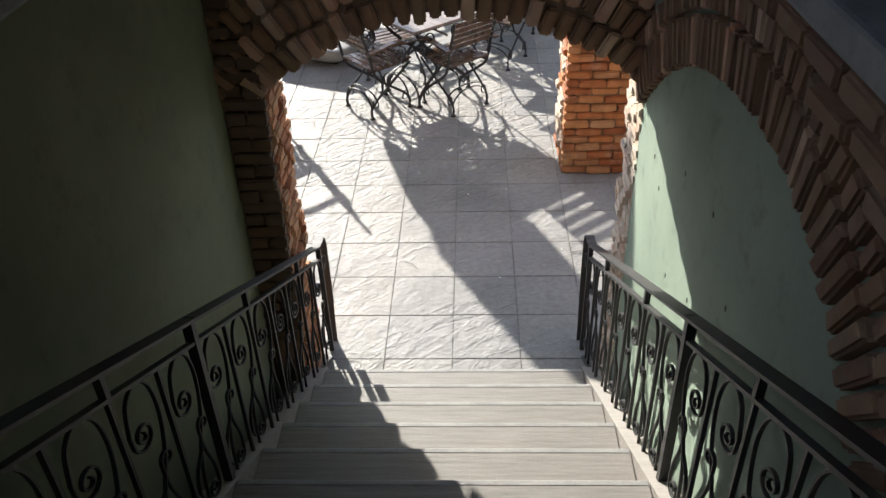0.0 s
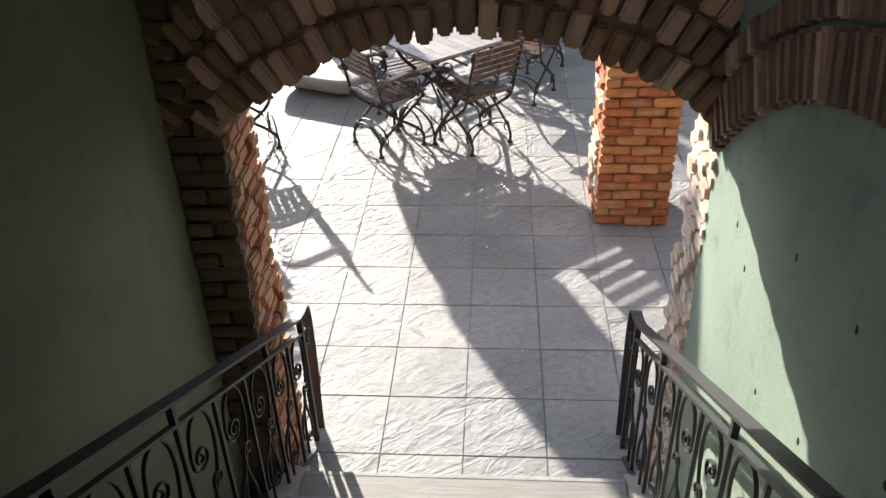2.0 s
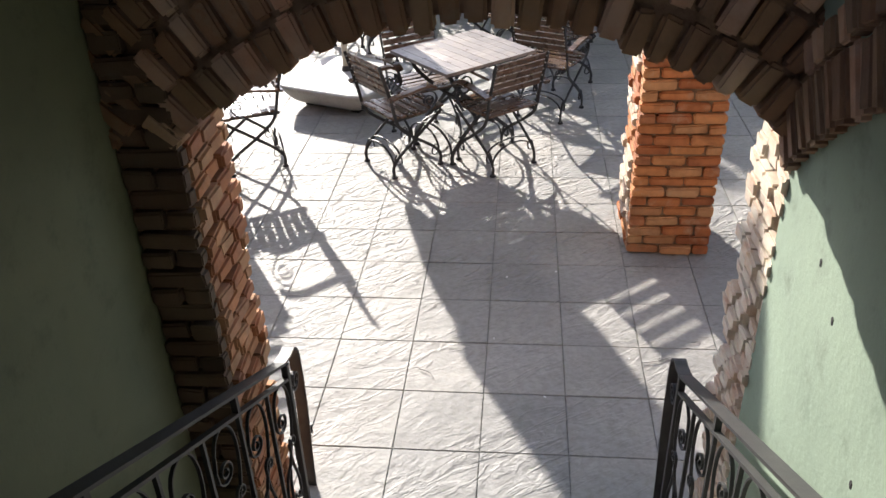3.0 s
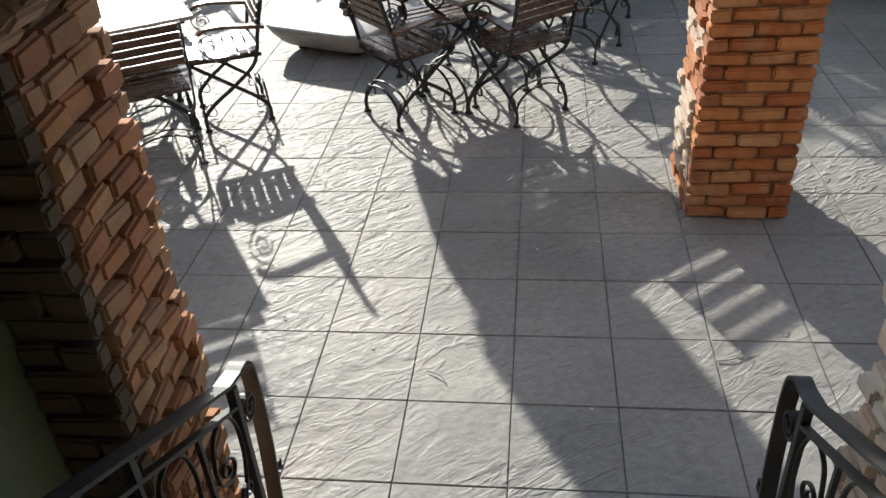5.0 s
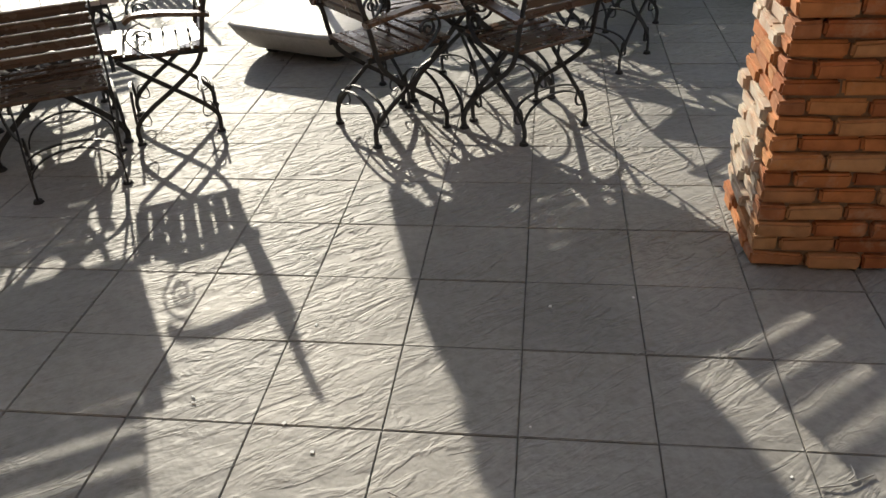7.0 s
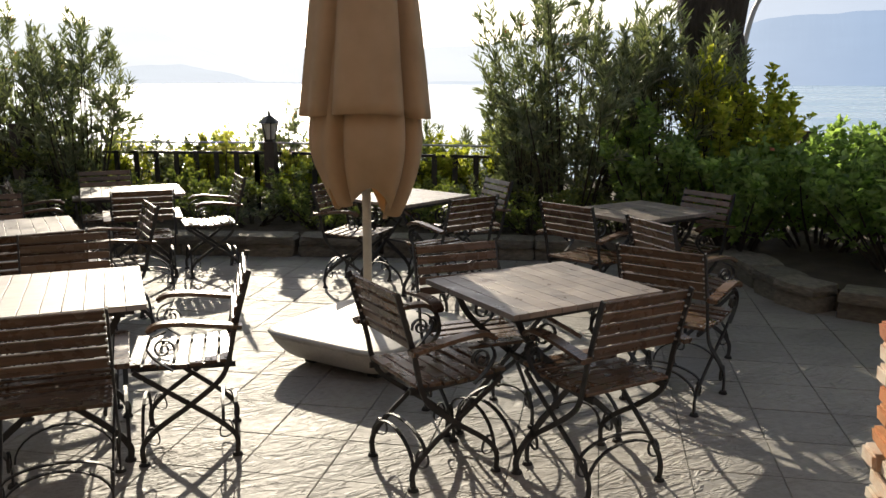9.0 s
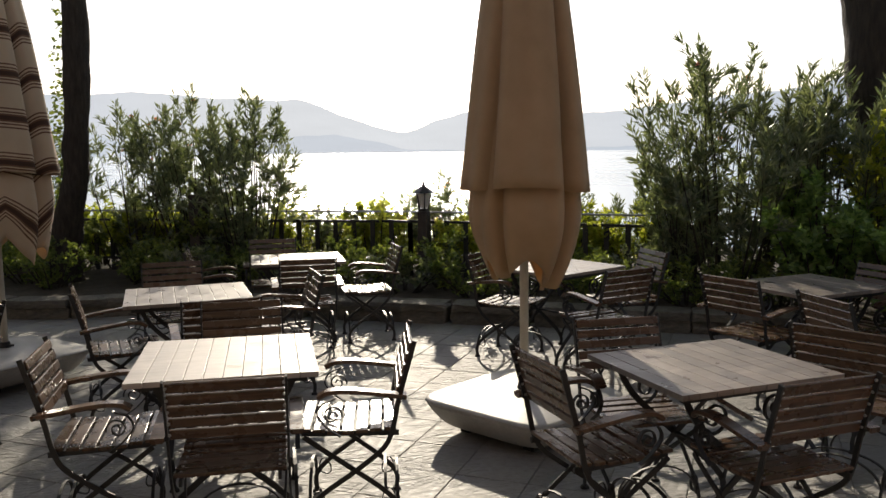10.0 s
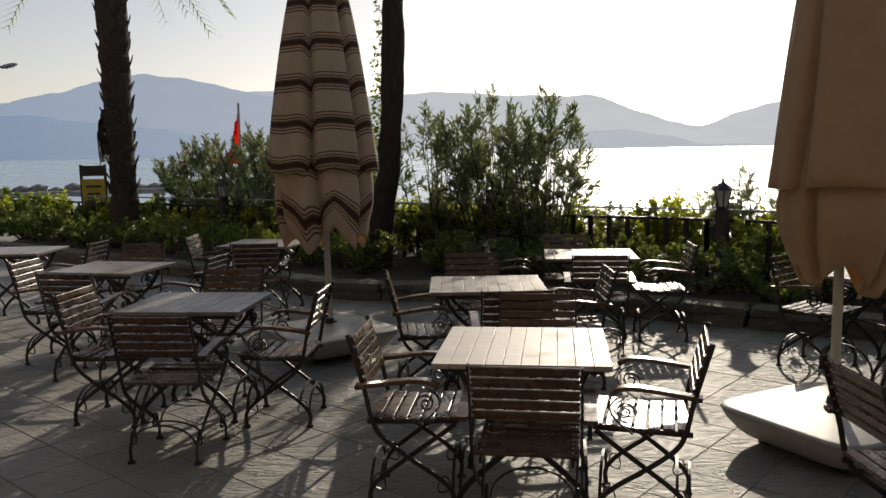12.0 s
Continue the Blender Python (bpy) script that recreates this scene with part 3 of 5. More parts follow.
def ridge(name, dist, profile, mat, seed, rough):
    """A far mountain chain: heights in degrees over azimuth (left of +y), smoothed, with depth."""
    az = np.linspace(profile[0][0], profile[-1][0], 420)
    px, ph = zip(*profile)
    el = np.interp(az, px, ph)
    k = np.hanning(7)
    el = np.convolve(np.pad(el, 3, mode="edge"), k / k.sum(), "valid")
    bm = bmesh.new()
    grid = []
    for j, f in enumerate((0, 0.4, 0.72, 1.0)):
        line = []
        for a, e in zip(az, el):
            d = dist + 160 * j
            h = d * math.tan(radians(max(e + rough * noise.fractal(Vector((a * 0.35, seed, j * 0.3)), 1.0, 2.0, 5), 0.05))) * f
            line.append(bm.verts.new((-d * math.sin(radians(a)), d * math.cos(radians(a)), -1.6 + h)))
        grid.append(line)
    for r0, r1 in zip(grid, grid[1:]):
        for i in range(len(az) - 1):
            bm.faces.new((r0[i], r1[i], r1[i + 1], r0[i + 1]))
    return structure(name, bm, mat, "hazy blue mountain ridge across the bay", "mountain")


M_FAR1 = mat_far("haze_glow_pale", (0.42, 0.49, 0.63), (0.66, 0.69, 0.75), 1.0)
M_FAR2 = mat_far("haze_glow_blue", (0.34, 0.42, 0.58), (0.58, 0.62, 0.69), 1.0)
M_FAR3 = mat_far("haze_glow_deep", (0.25, 0.34, 0.51), (0.54, 0.58, 0.66), 1.0)

# ---- garden chairs and tables ----
def folding_chair():
    ch = thing("garden_chair", "dark-stained slatted folding armchair with a black iron frame", "chair", "terrace chairs")
    bar = flat_profile(0.009, 0.022)
    for sx in (-1, 1):
        x = sx * 0.215
        leg = smooth_path([(x * 0.9, 0.0, 0.0), (x * 0.9, 0.0, 0.09), (x * 0.92, 0.07, 0.17), (x * 0.95, 0.20, 0.27), (x, 0.36, 0.39), (x, 0.42, 0.435)], 5)
        part("leg", sweep(bmesh.new(), leg, bar, (1, 0, 0)), M_IRON, ch)
        x2 = x * 1.06
        up = smooth_path([(x2 * 0.92, 0.40, 0.0), (x2 * 0.92, 0.40, 0.09), (x2 * 0.95, 0.33, 0.17), (x2, 0.19, 0.27), (x2, 0.065, 0.37), (x2, 0.02, 0.455), (x2, -0.012, 0.60), (x2, -0.086, 0.862)], 5)
        part("back_leg", sweep(bmesh.new(), up, bar, (1, 0, 0)), M_IRON, ch)
        for fy, fx in ((0.0, x * 0.9), (0.40, x2 * 0.92)):
            bm = bmesh.new()
            bmesh.ops.create_cone(bm, cap_ends=True, segments=12, radius1=0.024, radius2=0.018, depth=0.014, matrix=Matrix.Translation((fx, fy, 0.007)))
            part("foot", bm, M_RUBBER, ch)
        for fy, fx, sg in ((0.0, x * 0.9, 1), (0.40, x2 * 0.92, -1)):
            loop = [(fx, fy + sg * (0.012 + 0.03 * (1 - math.cos(q))), 0.115 + 0.065 * math.sin(q) * (0.6 + 0.4 * math.cos(q / 2))) for q in np.linspace(0, math.tau, 17)]
            part("leg_loop", sweep(bmesh.new(), loop, flat_profile(0.012, 0.005), (1, 0, 0), None, False), M_IRON, ch)
        # armrest and its scrolled support
        ax = sx * 0.262
        arm = smooth_path([(ax, -0.045, 0.622), (ax, 0.08, 0.640), (ax, 0.21, 0.655), (ax, 0.30, 0.652), (ax, 0.345, 0.628)], 5)
        part("armrest", sweep(bmesh.new(), arm, [(-0.026, -0.010), (0.026, -0.010), (0.028, 0.004), (0.018, 0.012), (-0.018, 0.012), (-0.028, 0.004)], (1, 0, 0)), M_SLAT, ch, "dark wooden armrest")
        sup = [(ax, y, z) for y, z in [(0.27, 0.622), (0.33, 0.595), (0.35, 0.545), (0.31, 0.49), (0.25, 0.445)]]
        part("arm_support", sweep(bmesh.new(), smooth_path(sup, 5), flat_profile(0.02, 0.006), (1, 0, 0)), M_IRON, ch)
        part("arm_scroll", sweep(bmesh.new(), [(ax, y, z) for y, z in spiral((0.285, 0.545), 0.010, 0.045, 0.2, 1.5)], flat_profile(0.018, 0.006), (1, 0, 0)), M_IRON, ch)
        part("arm_bolt", sweep(bmesh.new(), [(sx * 0.22, -0.030, 0.622), (sx * 0.29, -0.030, 0.622)], round_profile(0.008, 6), (0, 0, 1)), M_IRON, ch)
        part("seat_rail", sweep(bmesh.new(), [(sx * 0.19, -0.01, 0.432), (sx * 0.19, 0.43, 0.442)], flat_profile(0.012, 0.024), (1, 0, 0)), M_IRON, ch)
    # bowed stretchers between the feet
    for y, h, z0 in ((0.0, 0.13, 0.09), (0.40, 0.15, 0.10), (0.055, 0.07, 0.16)):
        arc = [(0.195 * math.cos(a), y, z0 + h * math.sin(a)) for a in np.linspace(0, math.pi, 15)]
        part("stretcher", sweep(bmesh.new(), arc, flat_profile(0.014, 0.007), (0, 1, 0)), M_IRON, ch)
    for k in range(7):
        y = 0.030 + k * 0.0640
        z = 0.452 + 0.006 * math.cos(k) + (0.004 if k > 4 else 0)
        part("seat_slat", boxed((0, y, z), (0.435, 0.054, 0.016), 0.004), M_SLAT, ch)
        for sx in (-1, 1):
            bm = bmesh.new()
            bmesh.ops.create_cone(bm, cap_ends=True, segments=8, radius1=0.007, radius2=0.005, depth=0.004, matrix=Matrix.Translation((sx * 0.19, y, z + 0.009)))
            part("stud", bm, M_STEEL, ch)
    lean = Matrix.Rotation(radians(17), 4, "X")
    for k in range(5):
        z = 0.632 + k * 0.0500
        y = -0.020 - (z - 0.632) * 0.285
        part("back_slat", boxed((0, y + 0.012, z), (0.440, 0.016, 0.040), 0.004, lean), M_SLAT, ch)
        for sx in (-1, 1):
            part("stud", sweep(bmesh.new(), [(sx * 0.218, y + 0.002, z), (sx * 0.218, y - 0.006, z)], round_profile(0.006, 8), (0, 0, 1)), M_STEEL, ch)
    return ch


def folding_table():
    tb = thing("garden_table", "rectangular slatted wooden table with a black iron folding base", "table", "terrace tables")
    W, D, H = 0.82, 0.72, 0.75
    n = 10
    for k in range(n):
        w = W / n
        part("top_slat", boxed((-W / 2 + w * (k + 0.5), 0, H - 0.012), (D, w - 0.003, 0.024), 0.0015, rz(90)), M_TOP, tb)
    part("apron", boxed((0, D / 2 - 0.07, H - 0.04), (W - 0.1, 0.03, 0.03)), M_IRON, tb)
    part("apron", boxed((0, -D / 2 + 0.07, H - 0.04), (W - 0.1, 0.03, 0.03)), M_IRON, tb)
    for sy in (-1, 1):
        for sx in (-1, 1):
            y = sy * 0.24 + sx * 0.012
            leg = smooth_path([(sx * 0.30, y, 0.0), (sx * 0.30, y, 0.07), (sx * 0.22, y, 0.17), (0.0, y, 0.36), (-sx * 0.22, y, 0.56), (-sx * 0.31, y, 0.71)], 6)
            part("leg", sweep(bmesh.new(), leg, flat_profile(0.010, 0.028), (0, 1, 0)), M_IRON, tb)
            bm = bmesh.new()
            bmesh.ops.create_cone(bm, cap_ends=True, segments=12, radius1=0.026, radius2=0.02, depth=0.014, matrix=Matrix.Translation((sx * 0.30, y, 0.007)))
            part("foot", bm, M_RUBBER, tb)
            part("scroll", sweep(bmesh.new(), [(x, y, z) for x, z in spiral((sx * 0.17, 0.60), 0.012, 0.07, 1.6 if sx > 0 else 1.5, sx * 1.5)], flat_profile(0.016, 0.007), (0, 1, 0)), M_IRON, tb)
    for sx in (-1, 1):
        arc = [(sx * 0.30, 0.24 * math.cos(a), 0.08 + 0.16 * math.sin(a)) for a in np.linspace(0, math.pi, 15)]
        part("stretcher", sweep(bmesh.new(), arc, flat_profile(0.016, 0.008), (1, 0, 0)), M_IRON, tb)
    part("crossbar", sweep(bmesh.new(), [(0, -0.26, 0.36), (0, 0.26, 0.36)], round_profile(0.009), (0, 0, 1)), M_IRON, tb)
    part("wooden_stay", boxed((0.02, 0, 0.60), (0.50, 0.05, 0.02), 0.004, Matrix.Rotation(radians(32), 4, "Y")), M_SLAT, tb)
    return tb


chair0, table0 = folding_chair(), folding_table()
chair_uses, table_uses = [0], [0]


def place_chair(x, y, heading, label=""):
    """x, y: midway between the rear feet; heading: degrees of the way it faces."""
    m = pose(x, y, 0.001, 0, 0, heading - 90)
    if chair_uses[0]:
        c = copy_thing(chair0, m)
    else:
        c = chair0
        c.matrix_basis = m
    chair_uses[0] += 1
    return tagged(c, label)


def place_table(x, y, turn, label="", deep=1.0, top=None):
    m = pose(x, y, 0.001, 0, 0, turn) @ Matrix.Diagonal((1, deep, 1, 1))
    if table_uses[0]:
        t = copy_thing(table0, m)
    else:
        t = table0
        t.matrix_basis = m
    table_uses[0] += 1
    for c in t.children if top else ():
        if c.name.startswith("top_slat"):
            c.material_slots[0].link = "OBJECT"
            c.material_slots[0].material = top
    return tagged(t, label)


place_table(-0.29, 7.05, 41, "brown slatted wooden table half in sun beside the beige parasol")
place_table(-2.452, 6.509, 32.6, "pale sunlit slatted wooden table with a black iron base", 1.11, M_SUNLIT_TOP)
place_table(-3.757, 7.905, 40, "plain brown wooden table beyond the pale sunlit one")
place_table(-4.0, 9.78, 34, "slatted wooden table close to the fence and lantern")
place_table(-1.6, 9.9, 60, "wooden table behind the closed beige parasol")
place_table(-4.90, 6.235, 35, "grey wooden table in shade before the striped parasol")
place_table(0.26, 9.48, 45, "dark wooden table in deep shade under the shrubs")
place_table(-7.05, 6.78, 27, "grey wooden table in shade")
place_table(-9.25, 6.85, 40, "grey wooden table at the far end of the terrace")
place_table(-7.45, 8.75, 30, "dark wooden table behind the striped parasol")

SUNNY, SHADY = "slatted wooden folding armchair catching the sun, black iron frame", "dark slatted wooden folding armchair in shade, black iron frame"
# round the brown table
place_chair(-0.883, 6.564, 41, "brown slatted folding armchair turned to the half-sunlit table")
place_chair(0.104, 6.583, 130, "brown slatted folding armchair with its back to the stairs")
place_chair(0.30, 7.54, 64, SHADY)
place_chair(-0.72, 7.38, 303, SHADY)
# round the pale table
place_chair(-2.02, 5.90, 121, "dark slatted folding armchair pushed against the pale table")
place_chair(-1.70, 6.78, 205, "folding armchair with a glaring sunlit seat beside the pale table")
place_chair(-3.02, 6.03, 34, "folding armchair with a warm brown sunlit back")
place_chair(-2.85, 7.22, 303, SHADY)
# beyond it
place_chair(-3.08, 7.34, 132, SHADY)
place_chair(-4.12, 7.35, 45, SHADY)
place_chair(-4.4, 8.55, 310, SHADY)
place_chair(-3.12, 8.42, 220, SUNNY)
# by the lantern
place_chair(-3.5, 9.1, 124, SUNNY)
place_chair(-3.25, 10.15, 214, SUNNY)
place_chair(-4.55, 10.25, 304, SHADY)
place_chair(-4.75, 9.3, 34, SHADY)
# behind the beige parasol
place_chair(-0.98, 9.2, 140, SHADY)
place_chair(-0.95, 10.3, 215, SUNNY)
place_chair(-2.2, 9.85, 350, SUNNY)
# in the shaded corner
place_chair(-0.21, 9.00, 53, SHADY)
place_chair(0.33, 8.39, 33, SHADY)
place_chair(0.73, 9.79, 224, SHADY)
# before the striped parasol
place_chair(-5.41, 5.72, 34, "folding armchair with a bright sunlit slatted back")
place_chair(-4.24, 5.55, 125, SHADY)
place_chair(-4.18, 6.62, 216, "folding armchair with a warm sunlit seat")
place_chair(-5.35, 6.82, 305, SHADY)
place_chair(-7.3, 6.2, 37, "folding armchair with a bright sunlit slatted back")
place_chair(-6.30, 6.05, 120, SHADY)
place_chair(-6.25, 7.25, 210, SHADY)
place_chair(-7.7, 7.4, 300, SHADY)
place_chair(-8.35, 7.25, 215, SHADY)
place_chair(-9.3, 6.0, 110, SHADY)
place_chair(-9.9, 6.35, 35, SHADY)
place_chair(-6.75, 8.1, 130, SHADY)
place_chair(-7.9, 8.2, 40, SHADY)

# ---- parasols ----
def parasol(x, y, turn, hem_z, hem_r, top_z, low_z, tuck_in, mat, label, seed, stripes=0.0, pleats=7):
    p = thing("parasol", label, "parasol", "closed parasols")
    r = random.Random(seed)
    ph = [r.uniform(0, 6.28) for _ in range(8)]
    edges = [math.tau * (k + r.uniform(-0.36, 0.36)) / pleats for k in range(pleats)]
    depths = [r.uniform(0.55, 1.25) for _ in range(pleats)]
    def layer(name, z0, z1, r0, r1, sag, rows, fat, tuck, shift, lobes):
        nu = 168
        bm = bmesh.new()
        uvl = bm.loops.layers.uv.new("UVMap")
        grid, lift = [], []
        for j in range(rows + 1):
            t = j / rows
            row, marks = [], []
            for i in range(nu):
                a = math.tau * i / nu
                rad = r0 + (r1 - r0) * (t ** fat)
                if tuck and t > 0.62:
                    rad *= 1 - tuck * ((t - 0.62) / 0.38) ** 2
                away, deep = min((abs((a - e - shift - 0.10 * math.sin(2.2 * t + ph[5]) + math.pi) % math.tau - math.pi), d) for e, d in zip(edges, depths))
                groove = deep * math.exp(-(away / 0.10) ** 2)
                lip = math.exp(-((away - 0.30) / 0.13) ** 2)
                k = 1 - (0.14 + 0.22 * t) * groove + 0.045 * t * lip + 0.06 * math.sin(2 * a + ph[2]) + 0.016 * math.sin(15 * a + ph[3] + 5 * t)
                hem = abs(((a + shift) * lobes / math.tau + ph[4]) % 1.0 * 2 - 1)
                if not stripes:
                    hem = (0.5 - 0.5 * math.cos(math.pi * hem)) * (0.75 + 0.25 * math.sin(a + ph[6]))
                z = z0 + (z1 - z0) * t - sag * t ** 3 * hem + (0.05 * t ** 4 * groove if stripes and tuck else 0)
                row.append(bm.verts.new((rad * k * math.cos(a), rad * k * math.sin(a), z)))
                marks.append(z0 + (z1 - z0) * t + 0.11 * groove * (0.3 + 0.7 * t) + 0.10 * hem * t * t * (1.0 if tuck else 0.1))
            grid.append(row)
            lift.append(marks)
        for j in range(rows):
            for i in range(nu):
                q = (grid[j][i], grid[j][(i + 1) % nu], grid[j + 1][(i + 1) % nu], grid[j + 1][i])
                f = bm.faces.new(q)
                for lp, ti, tj in zip(f.loops, (i, i + 1, i + 1, i), (j, j, j + 1, j + 1)):
                    lp[uvl].uv = (ti / nu, -lift[tj][ti % nu] * stripes)
        ob = part(name, bm, mat, p, smooth=True)
        so = ob.modifiers.new("cloth", "SOLIDIFY")
        so.thickness, so.offset = 0.004, -1
        return ob
    layer("canopy", top_z, hem_z, 0.035, hem_r * 1.05, 0.05, 30, 0.62, 0.0, 0.0, 3)
    layer("valance", hem_z + 0.45, low_z + 0.1, hem_r * 0.74, hem_r * 0.98, 0.24, 24, 0.8, tuck_in, 0.12, 5 if stripes else 4)
    bm = sweep(bmesh.new(), [(0, 0, 0.16), (0, 0, top_z + 0.08)], round_profile(0.027, 14), (1, 0, 0))
    part("pole", bm, M_POLE, p, "cream painted pole", True)
    bm = bmesh.new()
    bmesh.ops.create_cone(bm, cap_ends=True, segments=14, radius1=0.05, radius2=0.034, depth=0.07, matrix=Matrix.Translation((0, 0, 0.27)))
    part("collar", bm, M_IRON, p)
    part("clamp", sweep(bmesh.new(), [(0.02, 0, 0.28), (0.10, 0.01, 0.285)], round_profile(0.008, 8), (0, 0, 1)), M_IRON, p)
    # weighted base: a shallow pyramid top over a flared skirt, standing on small blocks
    def lens(levels):
        bm = bmesh.new()
        rings = []
        for z, half in levels:
            ring = []
            for i in range(64):
                q = math.tau * i / 64
                c, s_ = math.cos(q), math.sin(q)
                e = half / ((abs(c) ** 7 + abs(s_) ** 7) ** (1 / 7))
                ring.append(bm.verts.new((e * c, e * s_, z)))
            rings.append(ring)
        for r0, r1 in zip(rings, rings[1:]):
            for i in range(64):
                bm.faces.new((r0[i], r0[(i + 1) % 64], r1[(i + 1) % 64], r1[i]))
        bm.faces.new(rings[0][::-1])
        bm.faces.new(rings[-1])
        return bm
    base = part("base", lens([(0.045, 0.335), (0.055, 0.365), (0.09, 0.405), (0.14, 0.442), (0.185, 0.464), (0.20, 0.466)]), M_BASE, p, "off-white moulded weight base", True)
    part("base_cover", lens([(0.201, 0.472), (0.210, 0.474), (0.219, 0.466), (0.226, 0.445), (0.252, 0.16), (0.262, 0.05)]), M_BASE, base, "scuffed off-white base cover", True)
    for sx in (-1, 1):
        for sy in (-1, 1):
            part("base_foot", boxed((sx * 0.24, sy * 0.24, 0.03), (0.08, 0.08, 0.06), 0.008), M_RUBBER, p)
    p.matrix_basis = pose(x, y, 0.001, 0, 0, turn)
    return p


parasol(-1.40, 8.03, -22, 1.50, 0.365, 3.5, 0.98, 0.40, M_BEIGE, "closed beige canvas parasol on an off-white base", 3, pleats=4)
parasol(-5.42, 7.85, -13, 1.60, 0.425, 3.6, 1.03, 0.22, M_STRIPE, "closed brown and cream striped parasol on a pale base", 5, 3.2)

# ---- planting ----
def leaf_cloud(bm, spots, length, width, droop, r, up=0.5):
    """Lance leaves: a folded strip of four triangles each."""
    for c, axis in spots:
        d = (Vector((r.uniform(-1, 1), r.uniform(-1, 1), r.uniform(-0.35, 0.9))) + axis * up).normalized()
        side = d.cross(Vector((r.uniform(-1, 1), r.uniform(-1, 1), r.uniform(-1, 1)))).normalized()
        ln, w = length * r.uniform(0.65, 1.25), width * r.uniform(0.75, 1.25)
        nrm = d.cross(side) * w * 0.25
        tip = c + d * ln + Vector((0, 0, -droop * ln))
        mid = c + d * ln * 0.45
        a, b, e, f = bm.verts.new(c), bm.verts.new(mid + side * w / 2 + nrm), bm.verts.new(tip), bm.verts.new(mid - side * w / 2 + nrm)
        bm.faces.new((a, b, e))
        bm.faces.new((a, e, f))


def shrub(name, x, y, z0, height, radius, stems, leaves, mat, label, seed, length=0.13, width=0.022, flowers=0, bare=0.15, up=1.0, spread=1.0):
    """Many upright stems from one foot; side shoots on them carry whorls of leaves."""
    r = random.Random(seed)
    sh = thing(name, label, "shrub", "terrace shrubs")
    crown_bm, bloom = bmesh.new(), bmesh.new()
    tips = []
    per = max(1, int(leaves * 0.95) // (stems * 6))
    for k in range(stems):
        a, q = r.uniform(0, math.tau), math.sqrt(r.uniform(0, 1)) * radius
        h = height * r.uniform(0.62, 1.0) * (1 - 0.25 * (q / radius) ** 2)
        foot = Vector((q * 0.35 * math.cos(a), q * 0.35 * math.sin(a), 0))
        head = Vector((q * spread * math.cos(a), q * spread * math.sin(a), h))
        bend = Vector((r.uniform(-.1, .1), r.uniform(-.1, .1), 0)) * height * 0.3
        pts = smooth_path([foot, foot.lerp(head, 0.5) + bend, head], 6)
        n = len(pts) - 1
        part("stem", sweep(bmesh.new(), pts, round_profile(0.010, 5), (1, 0, 0), [1.2 - 0.9 * i / n for i in range(n + 1)]), M_BARK, sh)
        shoots = [(pts[-3], (pts[-1] - pts[-3]).normalized(), height * 0.24)]
        for e in range(5):
            t = bare + (0.97 - bare) * r.random()
            i0 = min(int(t * n), n - 1)
            o = Vector((r.gauss(0, 1), r.gauss(0, 1), r.uniform(0.6, 1.9))).normalized()
            shoots.append((pts[i0].lerp(pts[i0 + 1], t * n - i0), o, radius * r.uniform(0.25, 0.5)))
        for c0, d0, ln0 in shoots:
            spots = []
            for i in range(per + per // 2 if d0 is shoots[0][1] else per):
                t = r.random() ** 0.7
                spots.append((c0 + d0 * ln0 * t + Vector((r.gauss(0, 1), r.gauss(0, 1), r.gauss(0, 1))) * 0.012, d0))
            leaf_cloud(crown_bm, spots, length, width, 0.10, r, up)
            tips.append(c0 + d0 * ln0)
    tagged(part("foliage", crown_bm, mat, sh), kind="stuff")
    if flowers:
        high = sorted(tips, key=lambda v: -v.z)[:max(6, len(tips) // 3)]
        for k in range(flowers):
            c = r.choice(high) + Vector((r.gauss(0, .04), r.gauss(0, .04), r.gauss(0, .03)))
            leaf_cloud(bloom, [(c, Vector((0, 0, 1)))] * 7, 0.035, 0.03, 0, r)
        part("blossom", bloom, M_FLOWER, sh, "pink blossom")
    sh.matrix_basis = Matrix.Translation((x, y, z0))
    return sh


OLE = "tall grey-green oleander bush with narrow leaves"
# oleanders between the trunk and the lantern
shrub("oleander", -6.75, 12.0, 0.22, 2.2, 0.75, 30, 5200, M_OLE, OLE + " and pink flowers", 11, flowers=10)
shrub("oleander", -5.9, 11.9, 0.22, 2.12, 0.62, 30, 5200, M_OLE, OLE, 12)
shrub("oleander", -7.7, 12.0, 0.22, 2.1, 0.7, 26, 4200, M_OLE, OLE, 13, flowers=6)
# behind the beige parasol
shrub("oleander", -0.35, 11.9, 0.22, 2.45, 1.0, 46, 10000, M_OLE, OLE + " and a few red flowers", 14, flowers=6)
shrub("oleander", 0.62, 11.9, 0.22, 2.05, 0.75, 36, 7000, M_OLE, OLE, 15)
shrub("oleander", -0.75, 12.2, 0.22, 1.7, 0.6, 24, 3600, M_OLE, OLE, 16, flowers=8)
# beside the flag
shrub("oleander", -9.2, 11.6, 0.22, 2.45, 0.75, 30, 5200, M_OLE, OLE + " and pink flowers", 17, flowers=10)
shrub("oleander", -11.5, 11.9, 0.22, 1.95, 0.85, 36, 7500, M_OLE, OLE + " and pink flowers", 18, flowers=22)
shrub("oleander", -13.2, 12.0, 0.22, 1.8, 0.95, 36, 7500, M_OLE, OLE + " and pink flowers", 19, flowers=20)
LIME = "low yellow-green hedge shrub with small leaves by the fence"
